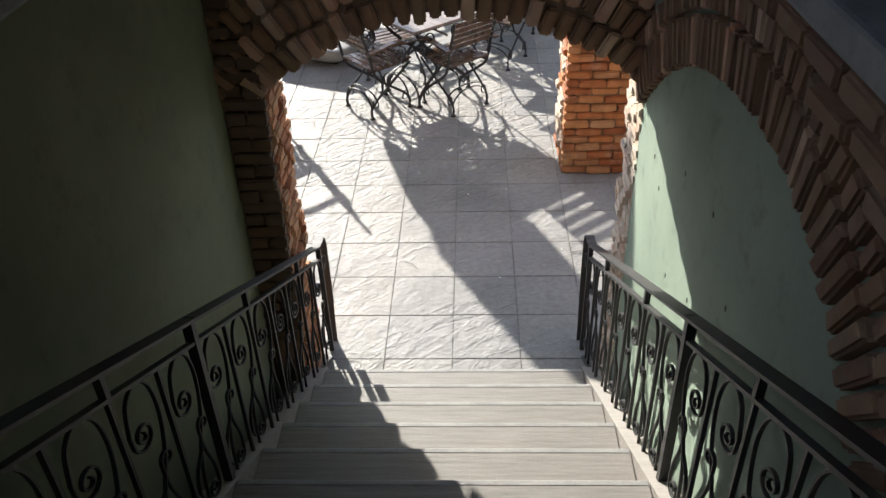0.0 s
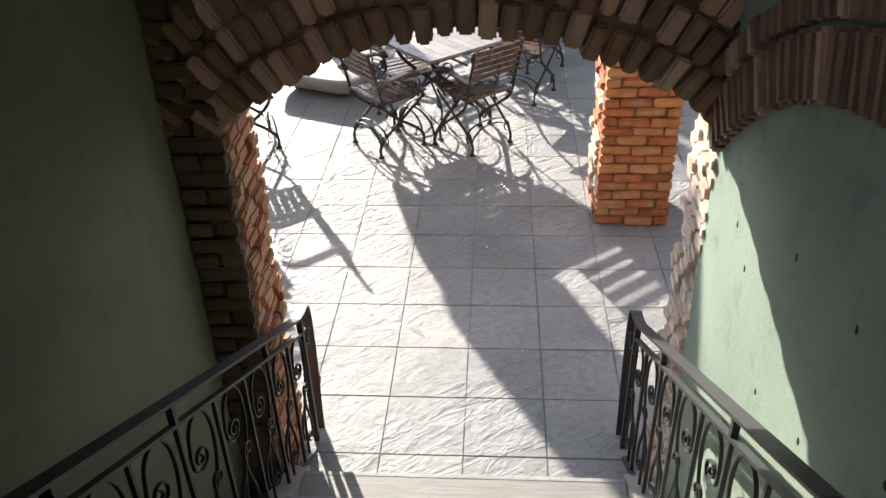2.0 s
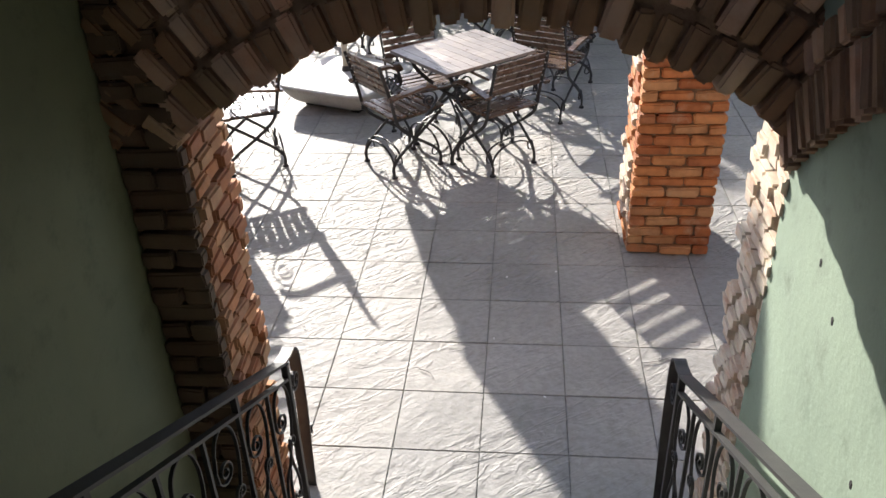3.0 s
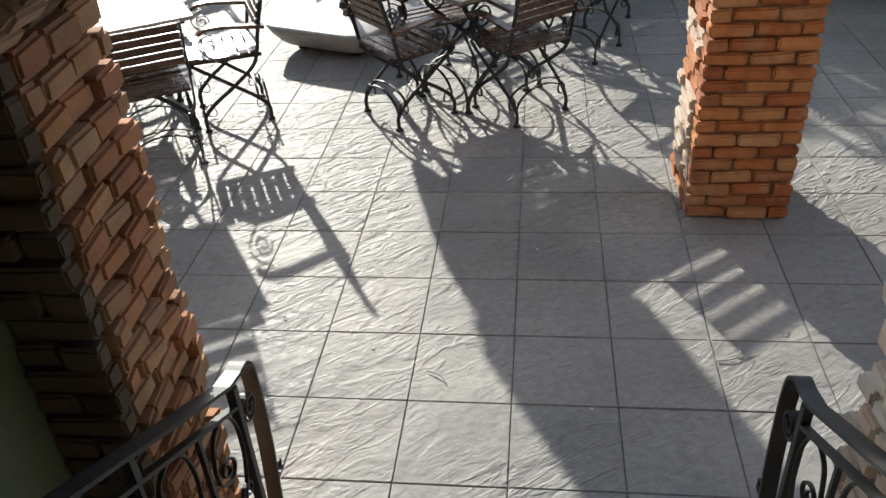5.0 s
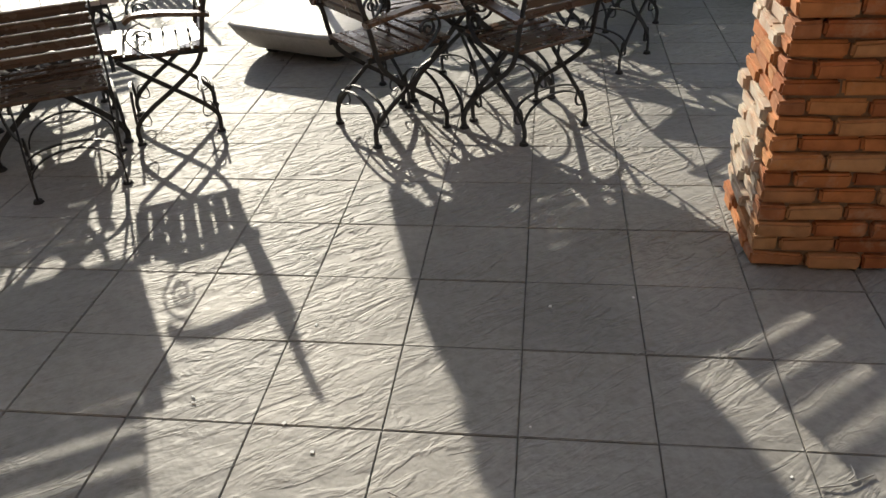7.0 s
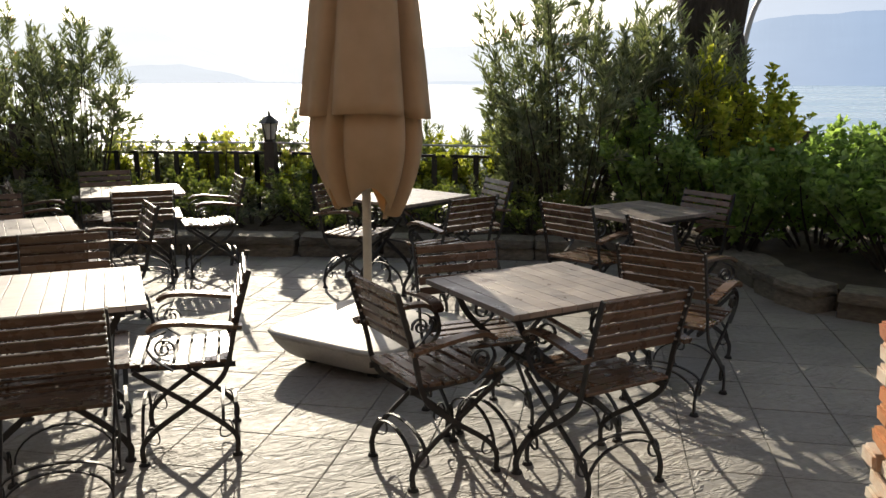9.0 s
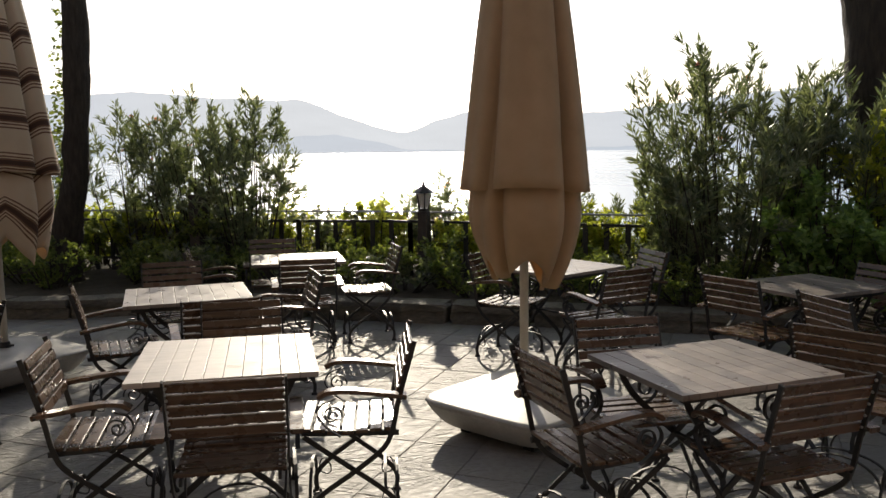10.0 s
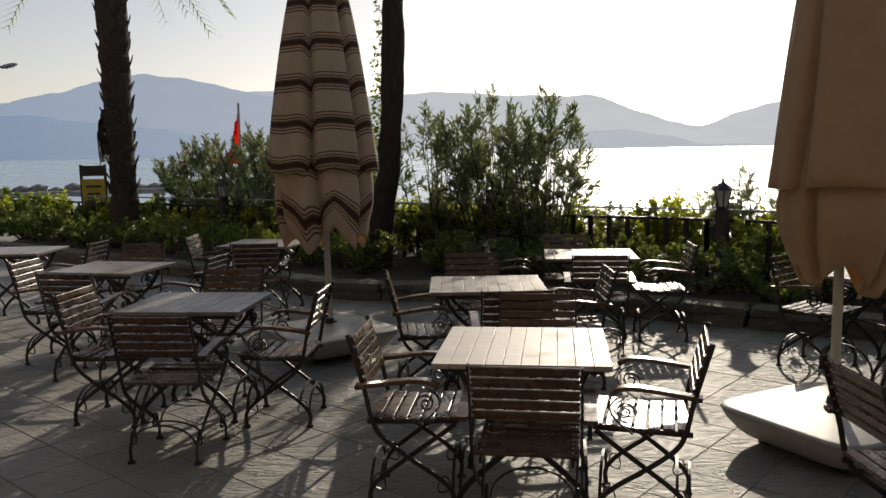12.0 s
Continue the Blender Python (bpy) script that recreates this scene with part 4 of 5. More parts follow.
for k in range(27):
    x = -9.6 + k * 0.36
    if -0.9 < x:
        continue
    shrub("hedge_shrub", x, 12.85 + min(0.0, x + 4.0) * 0.145 + 0.12 * math.sin(k * 2.1), 0.2, 0.70 + 0.22 * math.sin(k * 1.7) ** 2, 0.40, 16, 2400, M_LIME if k % 4 else M_OLE, LIME, 30 + k, 0.06, 0.03, up=0.3, spread=1.2)
for k in range(11):
    x = -4.9 + k * 0.42
    shrub("hedge_shrub", x, 13.3, 0.1, 0.95 + 0.35 * abs(math.sin(k * 2.3)), 0.40, 9, 800, M_OLE, "loose thin oleander shoots beyond the fence", 60 + k, 0.11, 0.02, flowers=2 if k % 3 == 0 else 0)
for k in range(24):
    x = -19.8 + k * 0.58
    shrub("hedge_shrub", x, 12.45 + (x + 4.0) * 0.145 + 0.14 + 0.12 * math.sin(k), 0.2, 0.66 + 0.22 * math.sin(k * 1.3) ** 2, 0.48, 14, 1900, M_LIME if k % 3 == 0 else M_COVER, "low green hedge shrub with small leaves by the fence", 80 + k, 0.07, 0.04, up=0.3, spread=1.2)
COVER = "low leafy ground cover spilling towards the stone kerb"
for k in range(19):
    x = -7.0 + k * 0.42
    shrub("ground_cover", x, 11.55 + 0.22 * math.sin(k * 2.3) + min(0.0, x + 3.5) * 0.12, 0.17, 0.42 + 0.18 * math.sin(k * 1.9) ** 2, 0.42, 11, 1300, (M_COVER, M_COVER, M_OLE)[k % 3], COVER, 150 + k, 0.058, 0.028, up=0.3, spread=1.25, bare=0.05)
for k in range(18):
    x = -17.6 + k * 0.58
    shrub("ground_cover", x, 10.35 + (x + 12) * 0.07 + 0.18 * math.sin(k * 1.7), 0.17, 0.44 + 0.16 * math.sin(k * 2.7) ** 2, 0.46, 11, 1300, M_COVER, COVER, 180 + k, 0.062, 0.030, up=0.3, spread=1.25, bare=0.05)
DARK = "dense dark green shrub with broad leaves behind the kerb"
for k, (x, y, h, rr, mt) in enumerate(((1.18, 11.5, 1.75, 0.52, M_LIME), (1.95, 11.2, 1.1, 0.75, M_DARKLEAF), (2.4, 10.3, 0.95, 0.75, M_DARKLEAF), (2.9, 9.3, 0.95, 0.8, M_DARKLEAF), (3.5, 8.6, 1.0, 0.8, M_DARKLEAF), (2.7, 11.8, 1.1, 0.8, M_DARKLEAF), (3.5, 10.8, 1.05, 0.9, M_DARKLEAF), (1.2, 11.0, 1.0, 0.55, M_DARKLEAF), (4.4, 9.6, 1.3, 0.9, M_DARKLEAF), (0.5, 11.4, 1.3, 0.5, M_DARKLEAF))):
    shrub("broadleaf_shrub", x, y, 0.2, h, rr, 30, 4200, mt, DARK if mt is M_DARKLEAF else "tall yellow-green shrub lit by the sun", 120 + k, 0.085, 0.055, up=0.3, spread=1.15, flowers=2 if k in (1, 3) else 0)


def trunk(name, pts, radii, mat, label, seed, category="tree"):
    t = thing(name, label, category)
    r = random.Random(seed)
    path = smooth_path(pts, 10)
    n = len(path)
    bm = bmesh.new()
    rad = [np.interp(i / (n - 1), np.linspace(0, 1, len(radii)), radii) for i in range(n)]
    sweep(bm, path, round_profile(1.0, 20), (1, 0, 0), rad)
    for v in bm.verts:
        k = noise.noise(v.co * 3.1) * 0.05 + noise.noise(v.co * 11) * 0.02
        v.co.x += k * 0.6
        v.co.y += k * 0.6
    part("trunk", bm, mat, t, smooth=True)
    return t, path


def crown(t, centre, size, count, mat, seed, length=0.16, width=0.07):
    """Limbs and a loose crown of leaf clumps with gaps."""
    r = random.Random(seed)
    bm = bmesh.new()
    limbs = bmesh.new()
    for k in range(26):
        a = r.uniform(0, math.tau)
        q = Vector((math.cos(a), math.sin(a), r.uniform(-0.45, 0.7))) * r.uniform(0.45, 1.0)
        c = Vector(centre) + Vector((q.x * size[0], q.y * size[1], q.z * size[2]))
        base = Vector(centre) + Vector((0, 0, -size[2] * 0.9))
        pts = smooth_path([base, base.lerp(c, 0.5) + Vector((0, 0, 0.2)), c], 5)
        sweep(limbs, pts, round_profile(0.05, 6), (1, 0, 0), [1 - 0.8 * i / (len(pts) - 1) for i in range(len(pts))])
        spots = [(c + Vector((r.gauss(0, 1), r.gauss(0, 1), r.gauss(0, 0.6))) * 0.42, Vector((0, 0, 1))) for _ in range(count // 26)]
        leaf_cloud(bm, spots, length, width, 0.2, r, 0.2)
    part("limb", limbs, M_BARK, t)
    part("crown", bm, mat, t)


tree_a, path_a = trunk("tree", [(-7.95, 10.95, 0.1), (-7.93, 11.0, 0.7), (-7.72, 11.0, 1.6), (-7.62, 11.02, 3.0), (-7.5, 11.0, 6.0)], [0.24, 0.17, 0.145, 0.14, 0.11], M_BARK, "slim dark tree trunk with ivy rising from the bed", 5)
ivy = bmesh.new()
r5 = random.Random(9)
leaf_cloud(ivy, [(p + Vector((-0.17, -0.06, 0)) + Vector((r5.gauss(0, .05), r5.gauss(0, .05), r5.gauss(0, .12))), Vector((-1, 0, 0))) for p in path_a[14:34] for _ in range(22)], 0.07, 0.05, 0.2, r5, 0.1)
part("ivy", ivy, M_COVER, tree_a, "climbing ivy")
tree_b, path_b = trunk("tree", [(1.30, 12.6, 0.1), (1.20, 12.6, 1.2), (1.03, 12.6, 2.4), (0.86, 12.6, 4.0), (0.7, 12.6, 6.5)], [0.42, 0.33, 0.31, 0.30, 0.25], M_BARK, "thick dark tree trunk behind the oleanders", 6)
tree_c, path_c = trunk("tree", [(3.75, 12.0, 0.1), (3.75, 12.0, 2.0), (3.7, 12.0, 6.0)], [0.2, 0.16, 0.14], M_BARK, "slim dark tree trunk behind the dense shrubs", 8)

for t, base, pts, rr in ((tree_b, path_b, [(1.12, 12.6, 1.7), (1.22, 12.55, 2.6), (1.33, 12.5, 4.0), (1.45, 12.5, 6.5)], [0.20, 0.20, 0.19, 0.15]),
                         (tree_c, path_c, [(3.75, 12.0, 1.9), (3.9, 12.0, 2.8), (4.15, 12.0, 4.2)], [0.10, 0.09, 0.06])):
    stem = smooth_path(pts, 8)
    part("limb", sweep(bmesh.new(), stem, round_profile(1.0, 14), (1, 0, 0), [float(np.interp(i / (len(stem) - 1), np.linspace(0, 1, len(rr)), rr)) for i in range(len(stem))]), M_BARK, t, smooth=True)

# crowns unseen above the camera's view, added to cut skylight on the paving
crown(tree_a, (-7.4, 10.9, 8.1), (3.0, 2.8, 1.8), 9000, M_DARKLEAF, 31, 0.20, 0.09)
crown(tree_b, (1.0, 12.3, 8.3), (3.4, 3.2, 1.9), 10000, M_DARKLEAF, 32, 0.20, 0.09)
crown(tree_c, (3.8, 11.6, 7.8), (2.6, 2.8, 1.6), 8000, M_DARKLEAF, 33, 0.20, 0.09)


def palm(x, y):
    t, path = trunk("palm_tree", [(x, y, 0.1), (x - 0.02, y, 1.5), (x - 0.05, y, 3.2), (x - 0.1, y, 5.9)], [0.28, 0.21, 0.24, 0.28], M_PALM, "rough palm trunk with hanging dead frond stubs", 7)
    r = random.Random(21)
    for k in range(90):
        h = 1.0 + 4.5 * k / 90
        a = k * 2.4
        d = Vector((math.cos(a), math.sin(a), 0))
        c = Vector((x - 0.04, y, h)) + d * 0.21
        bm = sweep(bmesh.new(), [c, c + d * 0.05 + Vector((0, 0, 0.10)), c + d * 0.09 + Vector((0, 0, 0.16 + r.uniform(0, .08)))], flat_profile(0.13, 0.03), d.cross(Vector((0, 0, 1))), [1, 0.8, 0.35])
        part("frond_stub", bm, M_PALM, t)
    top = Vector((x - 0.1, y, 5.75))
    for k in range(16):
        a = k * math.tau / 16 + r.uniform(-.15, .15)
        d = Vector((math.cos(a), math.sin(a), 0))
        lift, ln = r.uniform(-0.2, 0.9), r.uniform(1.9, 2.6)
        spine = [top + d * ln * q + Vector((0, 0, lift * q - 1.5 * q * q)) for q in np.linspace(0, 1, 14)]
        bm = sweep(bmesh.new(), spine, round_profile(0.016, 5), (0, 0, 1), [1 - 0.8 * i / 13 for i in range(14)])
        for i in range(2, 14):
            for side in (-1, 1):
                for e in (0, 0.5):
                    s0 = spine[i].lerp(spine[i - 1], e)
                    w = d.cross(Vector((0, 0, 1))) * side
                    tip = s0 + w * 0.34 * (1 - 0.4 * i / 14) + d * 0.2 + Vector((0, 0, -0.16))
                    v = [bm.verts.new(q) for q in (s0, s0 + d * 0.035, tip)]
                    bm.faces.new(v)
        part("frond", bm, M_DARKLEAF, t)
    for k in range(7):
        a = 2.6 + k * 0.28
        d = Vector((math.cos(a), math.sin(a), 0))
        c = Vector((x - 0.04, y, 3.0 - 0.15 * k)) + d * 0.22
        bm = sweep(bmesh.new(), smooth_path([c, c + d * 0.13 + Vector((0, 0, -0.1)), c + d * 0.12 + Vector((0, 0, -0.5 - r.uniform(0, .3)))], 4), flat_profile(0.12, 0.012), d.cross(Vector((0, 0, 1))))
        part("dead_frond", bm, M_BARK, t, "hanging dead frond")
    return t


palm(-13.75, 10.55)

# ---- fence, lanterns, signs ----
def fence_y(x):
    return 12.45 + min(0.0, (x + 4.0)) * 0.145


def fence(x0, x1, label):
    f = thing("iron_fence", label, "fence", "terrace fence")
    for z in (0.98, 0.86, 0.36):
        part("rail", sweep(bmesh.new(), [(x, fence_y(x), z) for x in (x0, x1)], flat_profile(0.03, 0.03) if z < 0.9 else round_profile(0.012, 8), (0, 0, 1)), M_IRON if z < 0.9 else M_STEEL, f)
    n = int((x1 - x0) / 0.235)
    for k in range(n + 1):
        x = x0 + (x1 - x0) * k / n
        part("picket", boxed((x, fence_y(x), 0.51), (0.06, 0.02, 0.74), 0.004), M_IRON, f)
    return f


for x0, x1 in ((-18.0, -13.0), (-13.0, -8.5), (-8.5, -4.0), (-4.0, 0.5), (0.5, 5.0)):
    fence(x0, x1, "dark iron picket fence overgrown by hedge shrubs")


def lantern(x, y, label):
    ln = thing("lantern_post", label, "lamp", "garden lanterns")
    part("post", boxed((0, 0, 0.55), (0.12, 0.12, 1.1), 0.01), M_DARKWOOD, ln)
    part("collar", boxed((0, 0, 1.115), (0.10, 0.10, 0.03), 0.006), M_IRON, ln)
    def taper(w0, w1, z0, z1):
        bm = bmesh.new()
        bmesh.ops.create_cone(bm, cap_ends=True, segments=6, radius1=w0, radius2=w1, depth=z1 - z0, matrix=Matrix.Translation((0, 0, (z0 + z1) / 2)))
        return bm
    part("glass", taper(0.055, 0.095, 1.135, 1.31), M_GLASS, ln, "milky lantern glass")
    for k in range(6):
        a = k * math.tau / 6
        part("frame_bar", sweep(bmesh.new(), [(0.058 * math.cos(a), 0.058 * math.sin(a), 1.13), (0.10 * math.cos(a), 0.10 * math.sin(a), 1.315)], round_profile(0.008, 6), (0, 0, 1)), M_IRON, ln)
    part("cap", taper(0.135, 0.03, 1.315, 1.40), M_IRON, ln)
    part("finial", taper(0.022, 0.006, 1.40, 1.46), M_IRON, ln)
    ln.matrix_basis = Matrix.Translation((x, y, -0.10))
    return ln


lantern(-3.76, 12.3, "dark garden lantern with milky glass on a post")
lantern(-11.75, 11.2, "dark garden lantern half hidden in the hedge")
for k, (x, y) in enumerate(((-6.6, 11.8), (2.0, 12.2))):
    bm = boxed((0, 0, 0.6), (0.16, 0.16, 1.2), 0.012)
    p = tagged(part("fence_post", bm, M_DARKWOOD), "dark square fence post among the shrubs", "post", "fence posts")
    p.matrix_basis = Matrix.Translation((x, y, 0))

flag = thing("flag", "red flag hanging limp from a thin mast", "flag")
part("mast", sweep(bmesh.new(), [(0, 0, 0), (0, 0, 2.62)], round_profile(0.02, 8), (1, 0, 0)), M_STEEL, flag)
bm = bmesh.new()
cols, rows_ = 12, 14
gridf = [[bm.verts.new((-0.02 - (0.05 + 0.40 * (j / rows_) ** 1.1) * i / cols, 0.05 * math.sin(i * 1.1 + j * 0.25) * (i / cols), 2.5 - 0.95 * j / rows_ - 0.25 * (i / cols) * (1 - j / rows_))) for i in range(cols + 1)] for j in range(rows_ + 1)]
for j in range(rows_):
    for i in range(cols):
        bm.faces.new((gridf[j][i], gridf[j][i + 1], gridf[j + 1][i + 1], gridf[j + 1][i]))
fo = part("cloth", bm, M_RED, flag, smooth=True)
sm = fo.modifiers.new("cloth", "SOLIDIFY")
sm.thickness = 0.006
flag.matrix_basis = Matrix.Translation((-12.4, 12.05, 0.0))

sign = thing("notice_board", "yellow notice board with a dark top board beside the palm", "sign")
part("board", boxed((0, 0, 1.1), (0.42, 0.03, 0.65), 0.005), M_YELLOW, sign)
part("top_board", boxed((0, 0, 1.58), (0.46, 0.05, 0.20), 0.008), M_DARKWOOD, sign)
for sx in (-1, 1):
    part("post", boxed((sx * 0.22, 0.03, 0.85), (0.05, 0.05, 1.7), 0.004), M_DARKWOOD, sign)
for k, w in enumerate((0.30, 0.24, 0.28)):
    part("text_bar", boxed((0, -0.018, 1.28 - k * 0.14), (w, 0.006, 0.035)), M_DARKWOOD, sign)
sign.matrix_basis = pose(-15.55, 10.9, -0.12, 0, 0, 50)


def street_lamp(x, y, z0, height, reach, turn, label):
    s = thing("street_lamp", label, "lamp", "street lamps")
    arc = smooth_path([(0, 0, 0), (0, 0, height * 0.55), (reach * 0.12, 0, height * 0.8), (reach * 0.45, 0, height * 0.95), (reach, 0, height)], 10)
    part("pole", sweep(bmesh.new(), arc, round_profile(0.04, 10), (0, 1, 0), [1.2 - 0.6 * i / (len(arc) - 1) for i in range(len(arc))]), M_STEEL, s, smooth=True)
    bm = bmesh.new()
    bmesh.ops.create_uvsphere(bm, u_segments=16, v_segments=8, radius=1, matrix=Matrix.Translation((reach + 0.17, 0, height + 0.02)) @ Matrix.Rotation(radians(-14), 4, "Y") @ Matrix.Diagonal((0.22, 0.10, 0.06, 1)))
    part("lamp_head", bm, M_STEEL, s, smooth=True)
    s.matrix_basis = pose(x, y, z0, 0, 0, turn)
    return s


street_lamp(1.87, 15.8, -0.25, 3.30, 0.52, 0, "curved grey street lamp on the shore road")
street_lamp(-22.8, 11.0, -0.25, 4.3, 1.2, 70, "grey street lamp head far along the shore")

# jetty over the water
jetty = thing("jetty", "long low grey jetty on posts in the water", "jetty")
part("deck", boxed((0, 0, -0.75), (30, 2.0, 0.35), 0.03), M_ROCK, jetty)
for k in range(14):
    part("pile", boxed((-14 + k * 2.1, -0.7, -1.3), (0.25, 0.25, 1.1)), M_ROCK, jetty)
for k in range(26):
    bm = bmesh.new()
    bmesh.ops.create_icosphere(bm, subdivisions=1, radius=1, matrix=Matrix.Translation((-14 + k * 1.1, 0.8, -0.5 + 0.15 * math.sin(k * 2.3))) @ Matrix.Diagonal((0.7, 0.5, 0.35, 1)))
    part("boulder", bm, M_ROCK, jetty)
jetty.matrix_basis = pose(-58, 29, 0, 0, 0, 62)

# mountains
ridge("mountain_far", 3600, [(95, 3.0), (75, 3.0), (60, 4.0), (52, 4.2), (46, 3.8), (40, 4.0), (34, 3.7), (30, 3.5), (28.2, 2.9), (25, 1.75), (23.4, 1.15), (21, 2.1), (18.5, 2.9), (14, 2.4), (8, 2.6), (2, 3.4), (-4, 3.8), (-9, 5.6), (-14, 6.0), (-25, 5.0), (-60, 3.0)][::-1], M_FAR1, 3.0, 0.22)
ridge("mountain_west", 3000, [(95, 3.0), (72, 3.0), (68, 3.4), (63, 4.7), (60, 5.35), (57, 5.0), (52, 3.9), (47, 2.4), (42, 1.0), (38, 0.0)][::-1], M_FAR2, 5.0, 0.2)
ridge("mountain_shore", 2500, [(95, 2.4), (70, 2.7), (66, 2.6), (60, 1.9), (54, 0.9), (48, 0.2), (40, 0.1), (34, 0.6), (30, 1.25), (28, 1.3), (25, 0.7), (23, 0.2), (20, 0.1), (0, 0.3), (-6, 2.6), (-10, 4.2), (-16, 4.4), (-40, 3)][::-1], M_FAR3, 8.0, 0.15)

# litter on the paving
for k, (x, y, a, ln) in enumerate(((0.78, 4.37, 20, 0.16), (0.86, 4.40, 70, 0.06), (-0.25, 4.2, 140, 0.11), (0.42, 4.9, 200, 0.07), (1.05, 4.55, 30, 0.05))):
    c, s_ = math.cos(radians(a)), math.sin(radians(a))
    pts = smooth_path([(0, 0, 0.005), (ln * 0.4 * c + 0.012 * s_, ln * 0.4 * s_ - 0.012 * c, 0.008), (ln * c, ln * s_, 0.005)], 5)
    t = tagged(part("twig", sweep(bmesh.new(), pts, round_profile(0.0022, 5), (0, 0, 1)), M_EDGE), "thin pale dry twig lying on the paving", "twig", "litter")
    t.matrix_basis = Matrix.Translation((x, y, 0.001))
for k in range(14):
    bm = boxed((0, 0, 0.002), (rnd.uniform(0.006, 0.014), rnd.uniform(0.004, 0.01), 0.003), 0.0, rz(rnd.uniform(0, 180)))
    t = tagged(part("fallen_petal", bm, M_FLAGMARK), "tiny pale fallen petal on the paving", "petal", "litter")
    t.matrix_basis = Matrix.Translation((rnd.uniform(-1.2, 1.2), rnd.uniform(4.0, 6.2), 0.001))

# ---- bricks and slabs, piece by piece ----
def course_run(parent, length, z, place, thick, odd, stock=None, bl=BL):
    """Bricks along one course; place(u) gives the pose of a brick whose middle is u along it."""
    u = -bl / 2 if odd else 0.0
    while u < length - 0.02:
        a, b = max(u, 0.0), min(u + bl, length)
        if b - a > 0.045:
            out = rnd.uniform(-0.012, 0.018)
            m = place((a + b) / 2, z, out)
            piece("brick", rnd.choice(stock or BRICKS), parent, m @ Matrix.Rotation(radians(rnd.uniform(-1.5, 1.5)), 4, "Y") @ Matrix.Diagonal((b - a - JOINT, thick, BH * rnd.uniform(0.92, 1.04), 1)))
        u += bl


CO = BH + JOINT
LIMED = brick_meshes(M_LIMED)
SHADE_STOCK, DEEP_SHADE = brick_meshes(M_SHADE_BRICK), brick_meshes(M_DEEP_SHADE_BRICK)
RING = brick_meshes(M_SHADE_BRICK, (0.05, 0.10, 0.116)) + brick_meshes(M_WORN, (0.05, 0.10, 0.116), 2)
RAMP = brick_meshes(M_DULL, (0.10, 0.05, 0.15)) + brick_meshes(M_WORN, (0.10, 0.05, 0.15), 1)
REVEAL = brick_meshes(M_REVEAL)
DULL = brick_meshes(M_DULL)
for k in range(int(2.5 / CO)):
    z = CO * (k + 0.5)
    course_run(pier, PX1 - PX0, z, lambda u, z, o: Matrix.Translation((PX0 + u, PY0 + 0.05 - o, z)), 0.10, k % 2)
    course_run(pier, PY1 - PY0 - 0.10, z, lambda u, z, o: Matrix.Translation((PX0 + 0.05 - o, PY0 + 0.10 + u, z)) @ rz(90), 0.10, (k + 1) % 2, LIMED if rnd.random() < 0.5 else None)
    if k < 16:
        course_run(pier, PY1 - PY0 - 0.10, z, lambda u, z, o: Matrix.Translation((PX1 - 0.05 + o, PY0 + 0.10 + u, z)) @ rz(90), 0.10, (k + 1) % 2)
for k in range(int(SPRING / CO)):
    z = CO * (k + 0.5)
    course_run(wall_arch, AY1 - AY0 - 0.045, z, lambda u, z, o: Matrix.Translation((AXL - 0.05 + o * 0.8, AY0 + 0.045 + u, z)) @ rz(90), 0.10, k % 2, REVEAL, 0.11)
    course_run(wall_arch, AY1 - AY0, z, lambda u, z, o: Matrix.Translation((AXR + 0.05 - o, AY0 + u, z)) @ rz(90), 0.10, k % 2, LIMED, 0.094)
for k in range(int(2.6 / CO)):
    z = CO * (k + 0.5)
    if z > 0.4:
        course_run(wall_arch, 0.19, z, lambda u, z, o: Matrix.Translation((-0.95 + u, AY0 + 0.022 - o * 0.6, z)), 0.044, k % 2, DEEP_SHADE)
# three rings of the arch, over its near face and soffit
for ring in (0, 1, 2):
    r0 = AR + ring * 0.128 + 0.06
    half = math.asin(min(1, (AHALF + 0.02 + 0.06 * ring) / AR))
    n = int(2 * half * r0 / (0.050 + 0.015))
    for k in range(n):
        a = -half + 2 * half * (k + (0.5 if ring != 1 else 0.05)) / n
        for d, yy in enumerate((AY0 + 0.05, AY0 + 0.18, AY0 + 0.305) if ring == 0 else (AY0 + 0.05,)):
            jit = rnd.uniform(-0.012, 0.012)
            c = (ACX + (r0 + jit) * math.sin(a), yy - rnd.uniform(-.004, .012), ACZ + (r0 + jit) * math.cos(a))
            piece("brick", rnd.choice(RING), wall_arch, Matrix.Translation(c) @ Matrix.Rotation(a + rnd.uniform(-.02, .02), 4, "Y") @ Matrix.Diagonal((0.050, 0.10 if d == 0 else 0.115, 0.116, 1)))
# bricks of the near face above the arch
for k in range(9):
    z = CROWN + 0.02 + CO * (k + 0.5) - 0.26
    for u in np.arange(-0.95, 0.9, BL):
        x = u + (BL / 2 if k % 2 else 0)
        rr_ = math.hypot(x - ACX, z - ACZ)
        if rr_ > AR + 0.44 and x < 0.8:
            piece("brick", rnd.choice(SHADE_STOCK), wall_arch, Matrix.Translation((x + BL / 2, AY0 + 0.05 - rnd.uniform(-.004, .012), z)) @ Matrix.Diagonal((BL - JOINT, 0.10, BH, 1)))
# ramped blind arch on the right-hand wall
def ramp_arch(y):
    R = 1.92 if y > 1.65 else 1.08
    cz = 2.297 - R
    d = y - 1.65
    z = cz + math.sqrt(R * R - d * d)
    return z, math.atan2(d, z - cz)


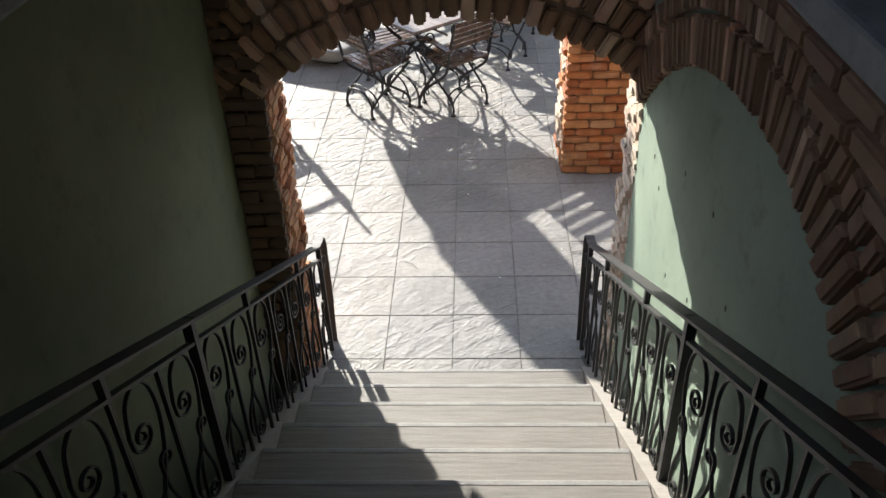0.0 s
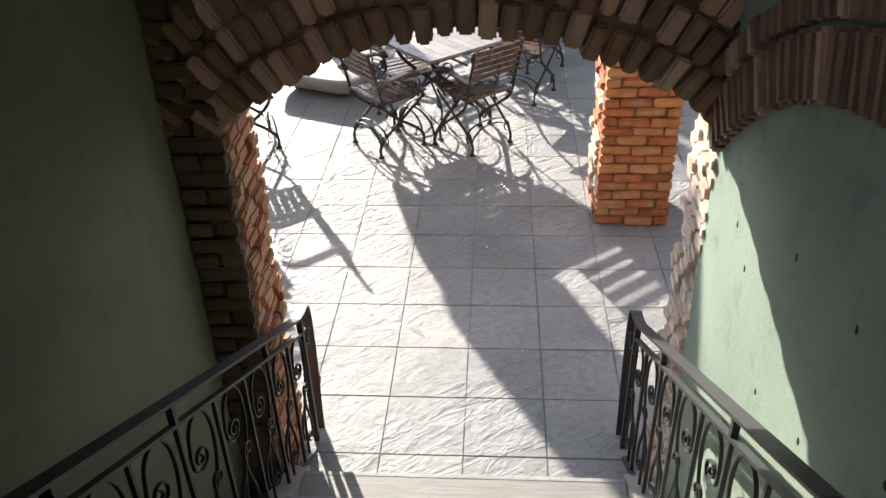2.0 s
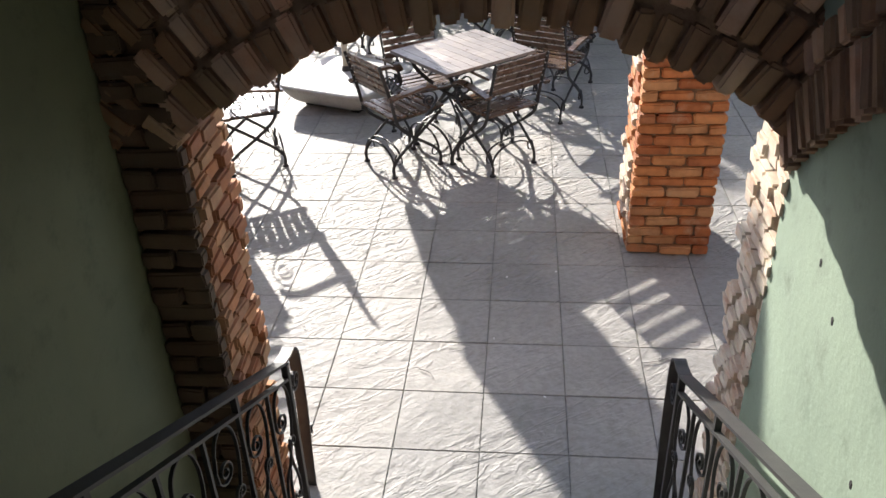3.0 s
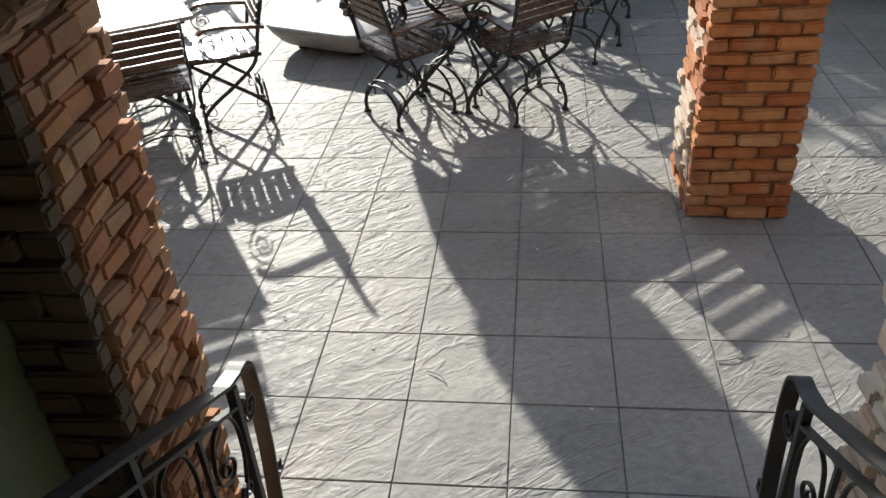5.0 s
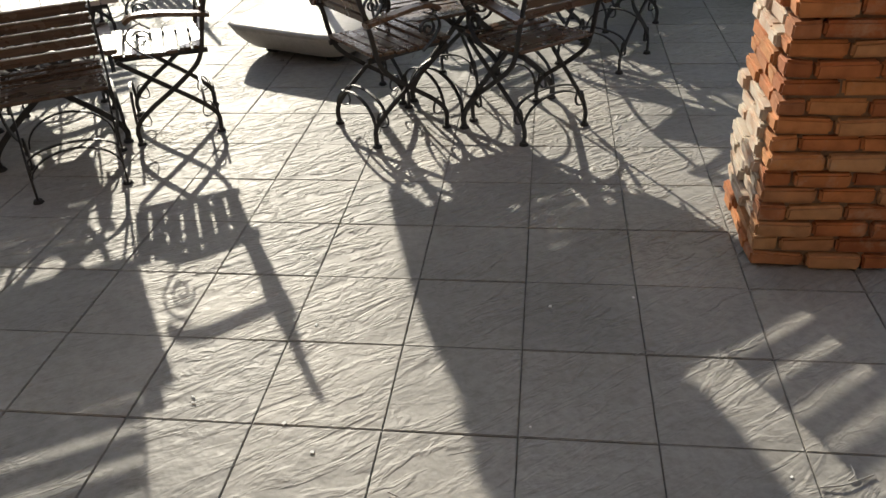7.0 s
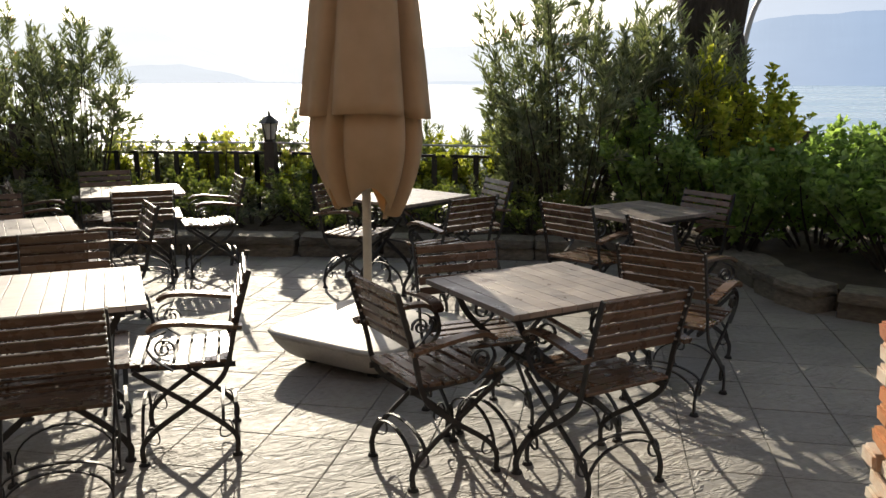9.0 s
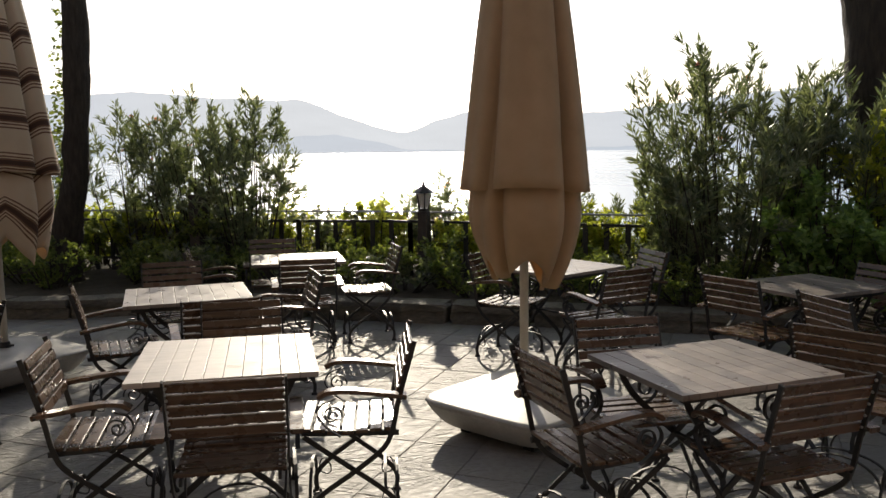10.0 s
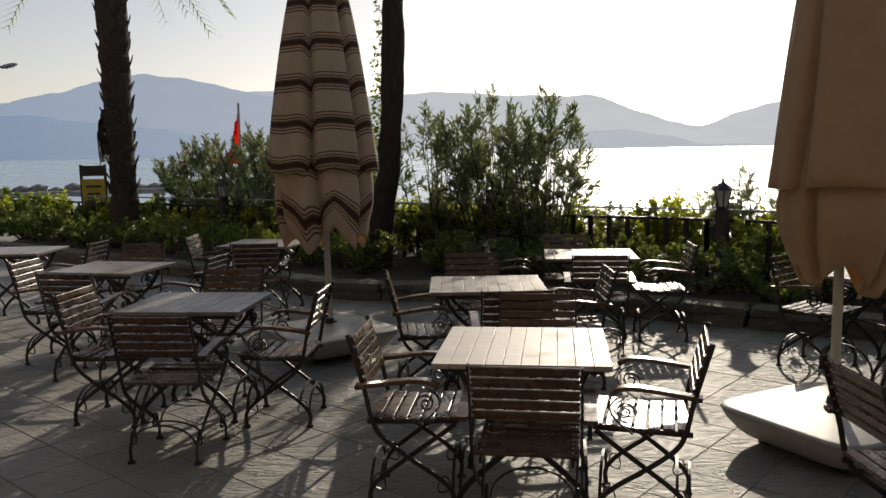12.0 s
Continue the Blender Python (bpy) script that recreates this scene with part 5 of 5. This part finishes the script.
def ramp_course(off, w, ln, lim0, lim1, step):
    ang = -math.asin(min(0.97, (1.65 - lim0) / 1.08))
    end = math.asin((lim1 - 1.65) / (1.92 + off))
    while ang < end:
        R = 1.08 if ang < 0 else 1.92
        cz = 2.297 - R
        q = R + off + ln / 2
        c = (0.868 - rnd.uniform(0, .010), 1.65 + q * math.sin(ang), cz + q * math.cos(ang))
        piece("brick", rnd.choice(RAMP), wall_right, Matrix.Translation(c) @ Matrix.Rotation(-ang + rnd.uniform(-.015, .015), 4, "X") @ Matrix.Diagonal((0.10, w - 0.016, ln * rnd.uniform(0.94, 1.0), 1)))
        ang += step / (R + off + 0.1)


ramp_course(0.0, 0.060, 0.165, 0.62, 3.02, 0.062)
ramp_course(0.175, 0.066, 0.085, 0.62, 3.02, 0.070)
for k in range(3):
    for y in np.arange(0.2, 2.95, BL):
        yy = y + (BL / 2 if k % 2 else 0)
        z = 2.59 - CO * k
        if -1 < (yy - 1.65) / 1.92 < 1 and z > (ramp_arch(yy)[0] if 0.62 < yy < 3.05 else 0) + 0.285:
            piece("brick", rnd.choice(DULL), wall_right, Matrix.Translation((0.850 - rnd.uniform(0, .016), yy, z)) @ rz(90) @ Matrix.Diagonal((BL - JOINT, 0.10, BH, 1)))

# paving slabs: single pieces nearest the walk, the rest joined
SLAB = mesh_of("slab", slab_mesh(), M_SLAB)
cells = [(i, j) for i in range(-52, 12) for j in range(-4, 17)]
far_bm = bmesh.new()
for i, j in cells:
    x, y = (i + 0.5) * T, ROW0 + (j + 0.5) * T
    if -9 <= i < 4 and j <= 10:
        piece("slab", SLAB, floor, Matrix.Translation((x, y, rnd.uniform(-0.0012, 0.0012))) @ Matrix.Rotation(radians(rnd.uniform(-0.12, 0.12)), 4, "Y"))
    elif y < 12:
        h = T / 2 - 0.002
        e = h - 0.0035
        zj = rnd.uniform(-0.001, 0.001)
        q = [far_bm.verts.new((x + sx * e, y + sy * e, zj)) for sx, sy in ((-1, -1), (1, -1), (1, 1), (-1, 1))]
        o = [far_bm.verts.new((x + sx * h, y + sy * h, -0.009)) for sx, sy in ((-1, -1), (1, -1), (1, 1), (-1, 1))]
        far_bm.faces.new(q)
        for k in range(4):
            far_bm.faces.new((o[k], o[(k + 1) % 4], q[(k + 1) % 4], q[k]))
tagged(part("slabs", far_bm, M_SLABS, floor), kind="stuff")
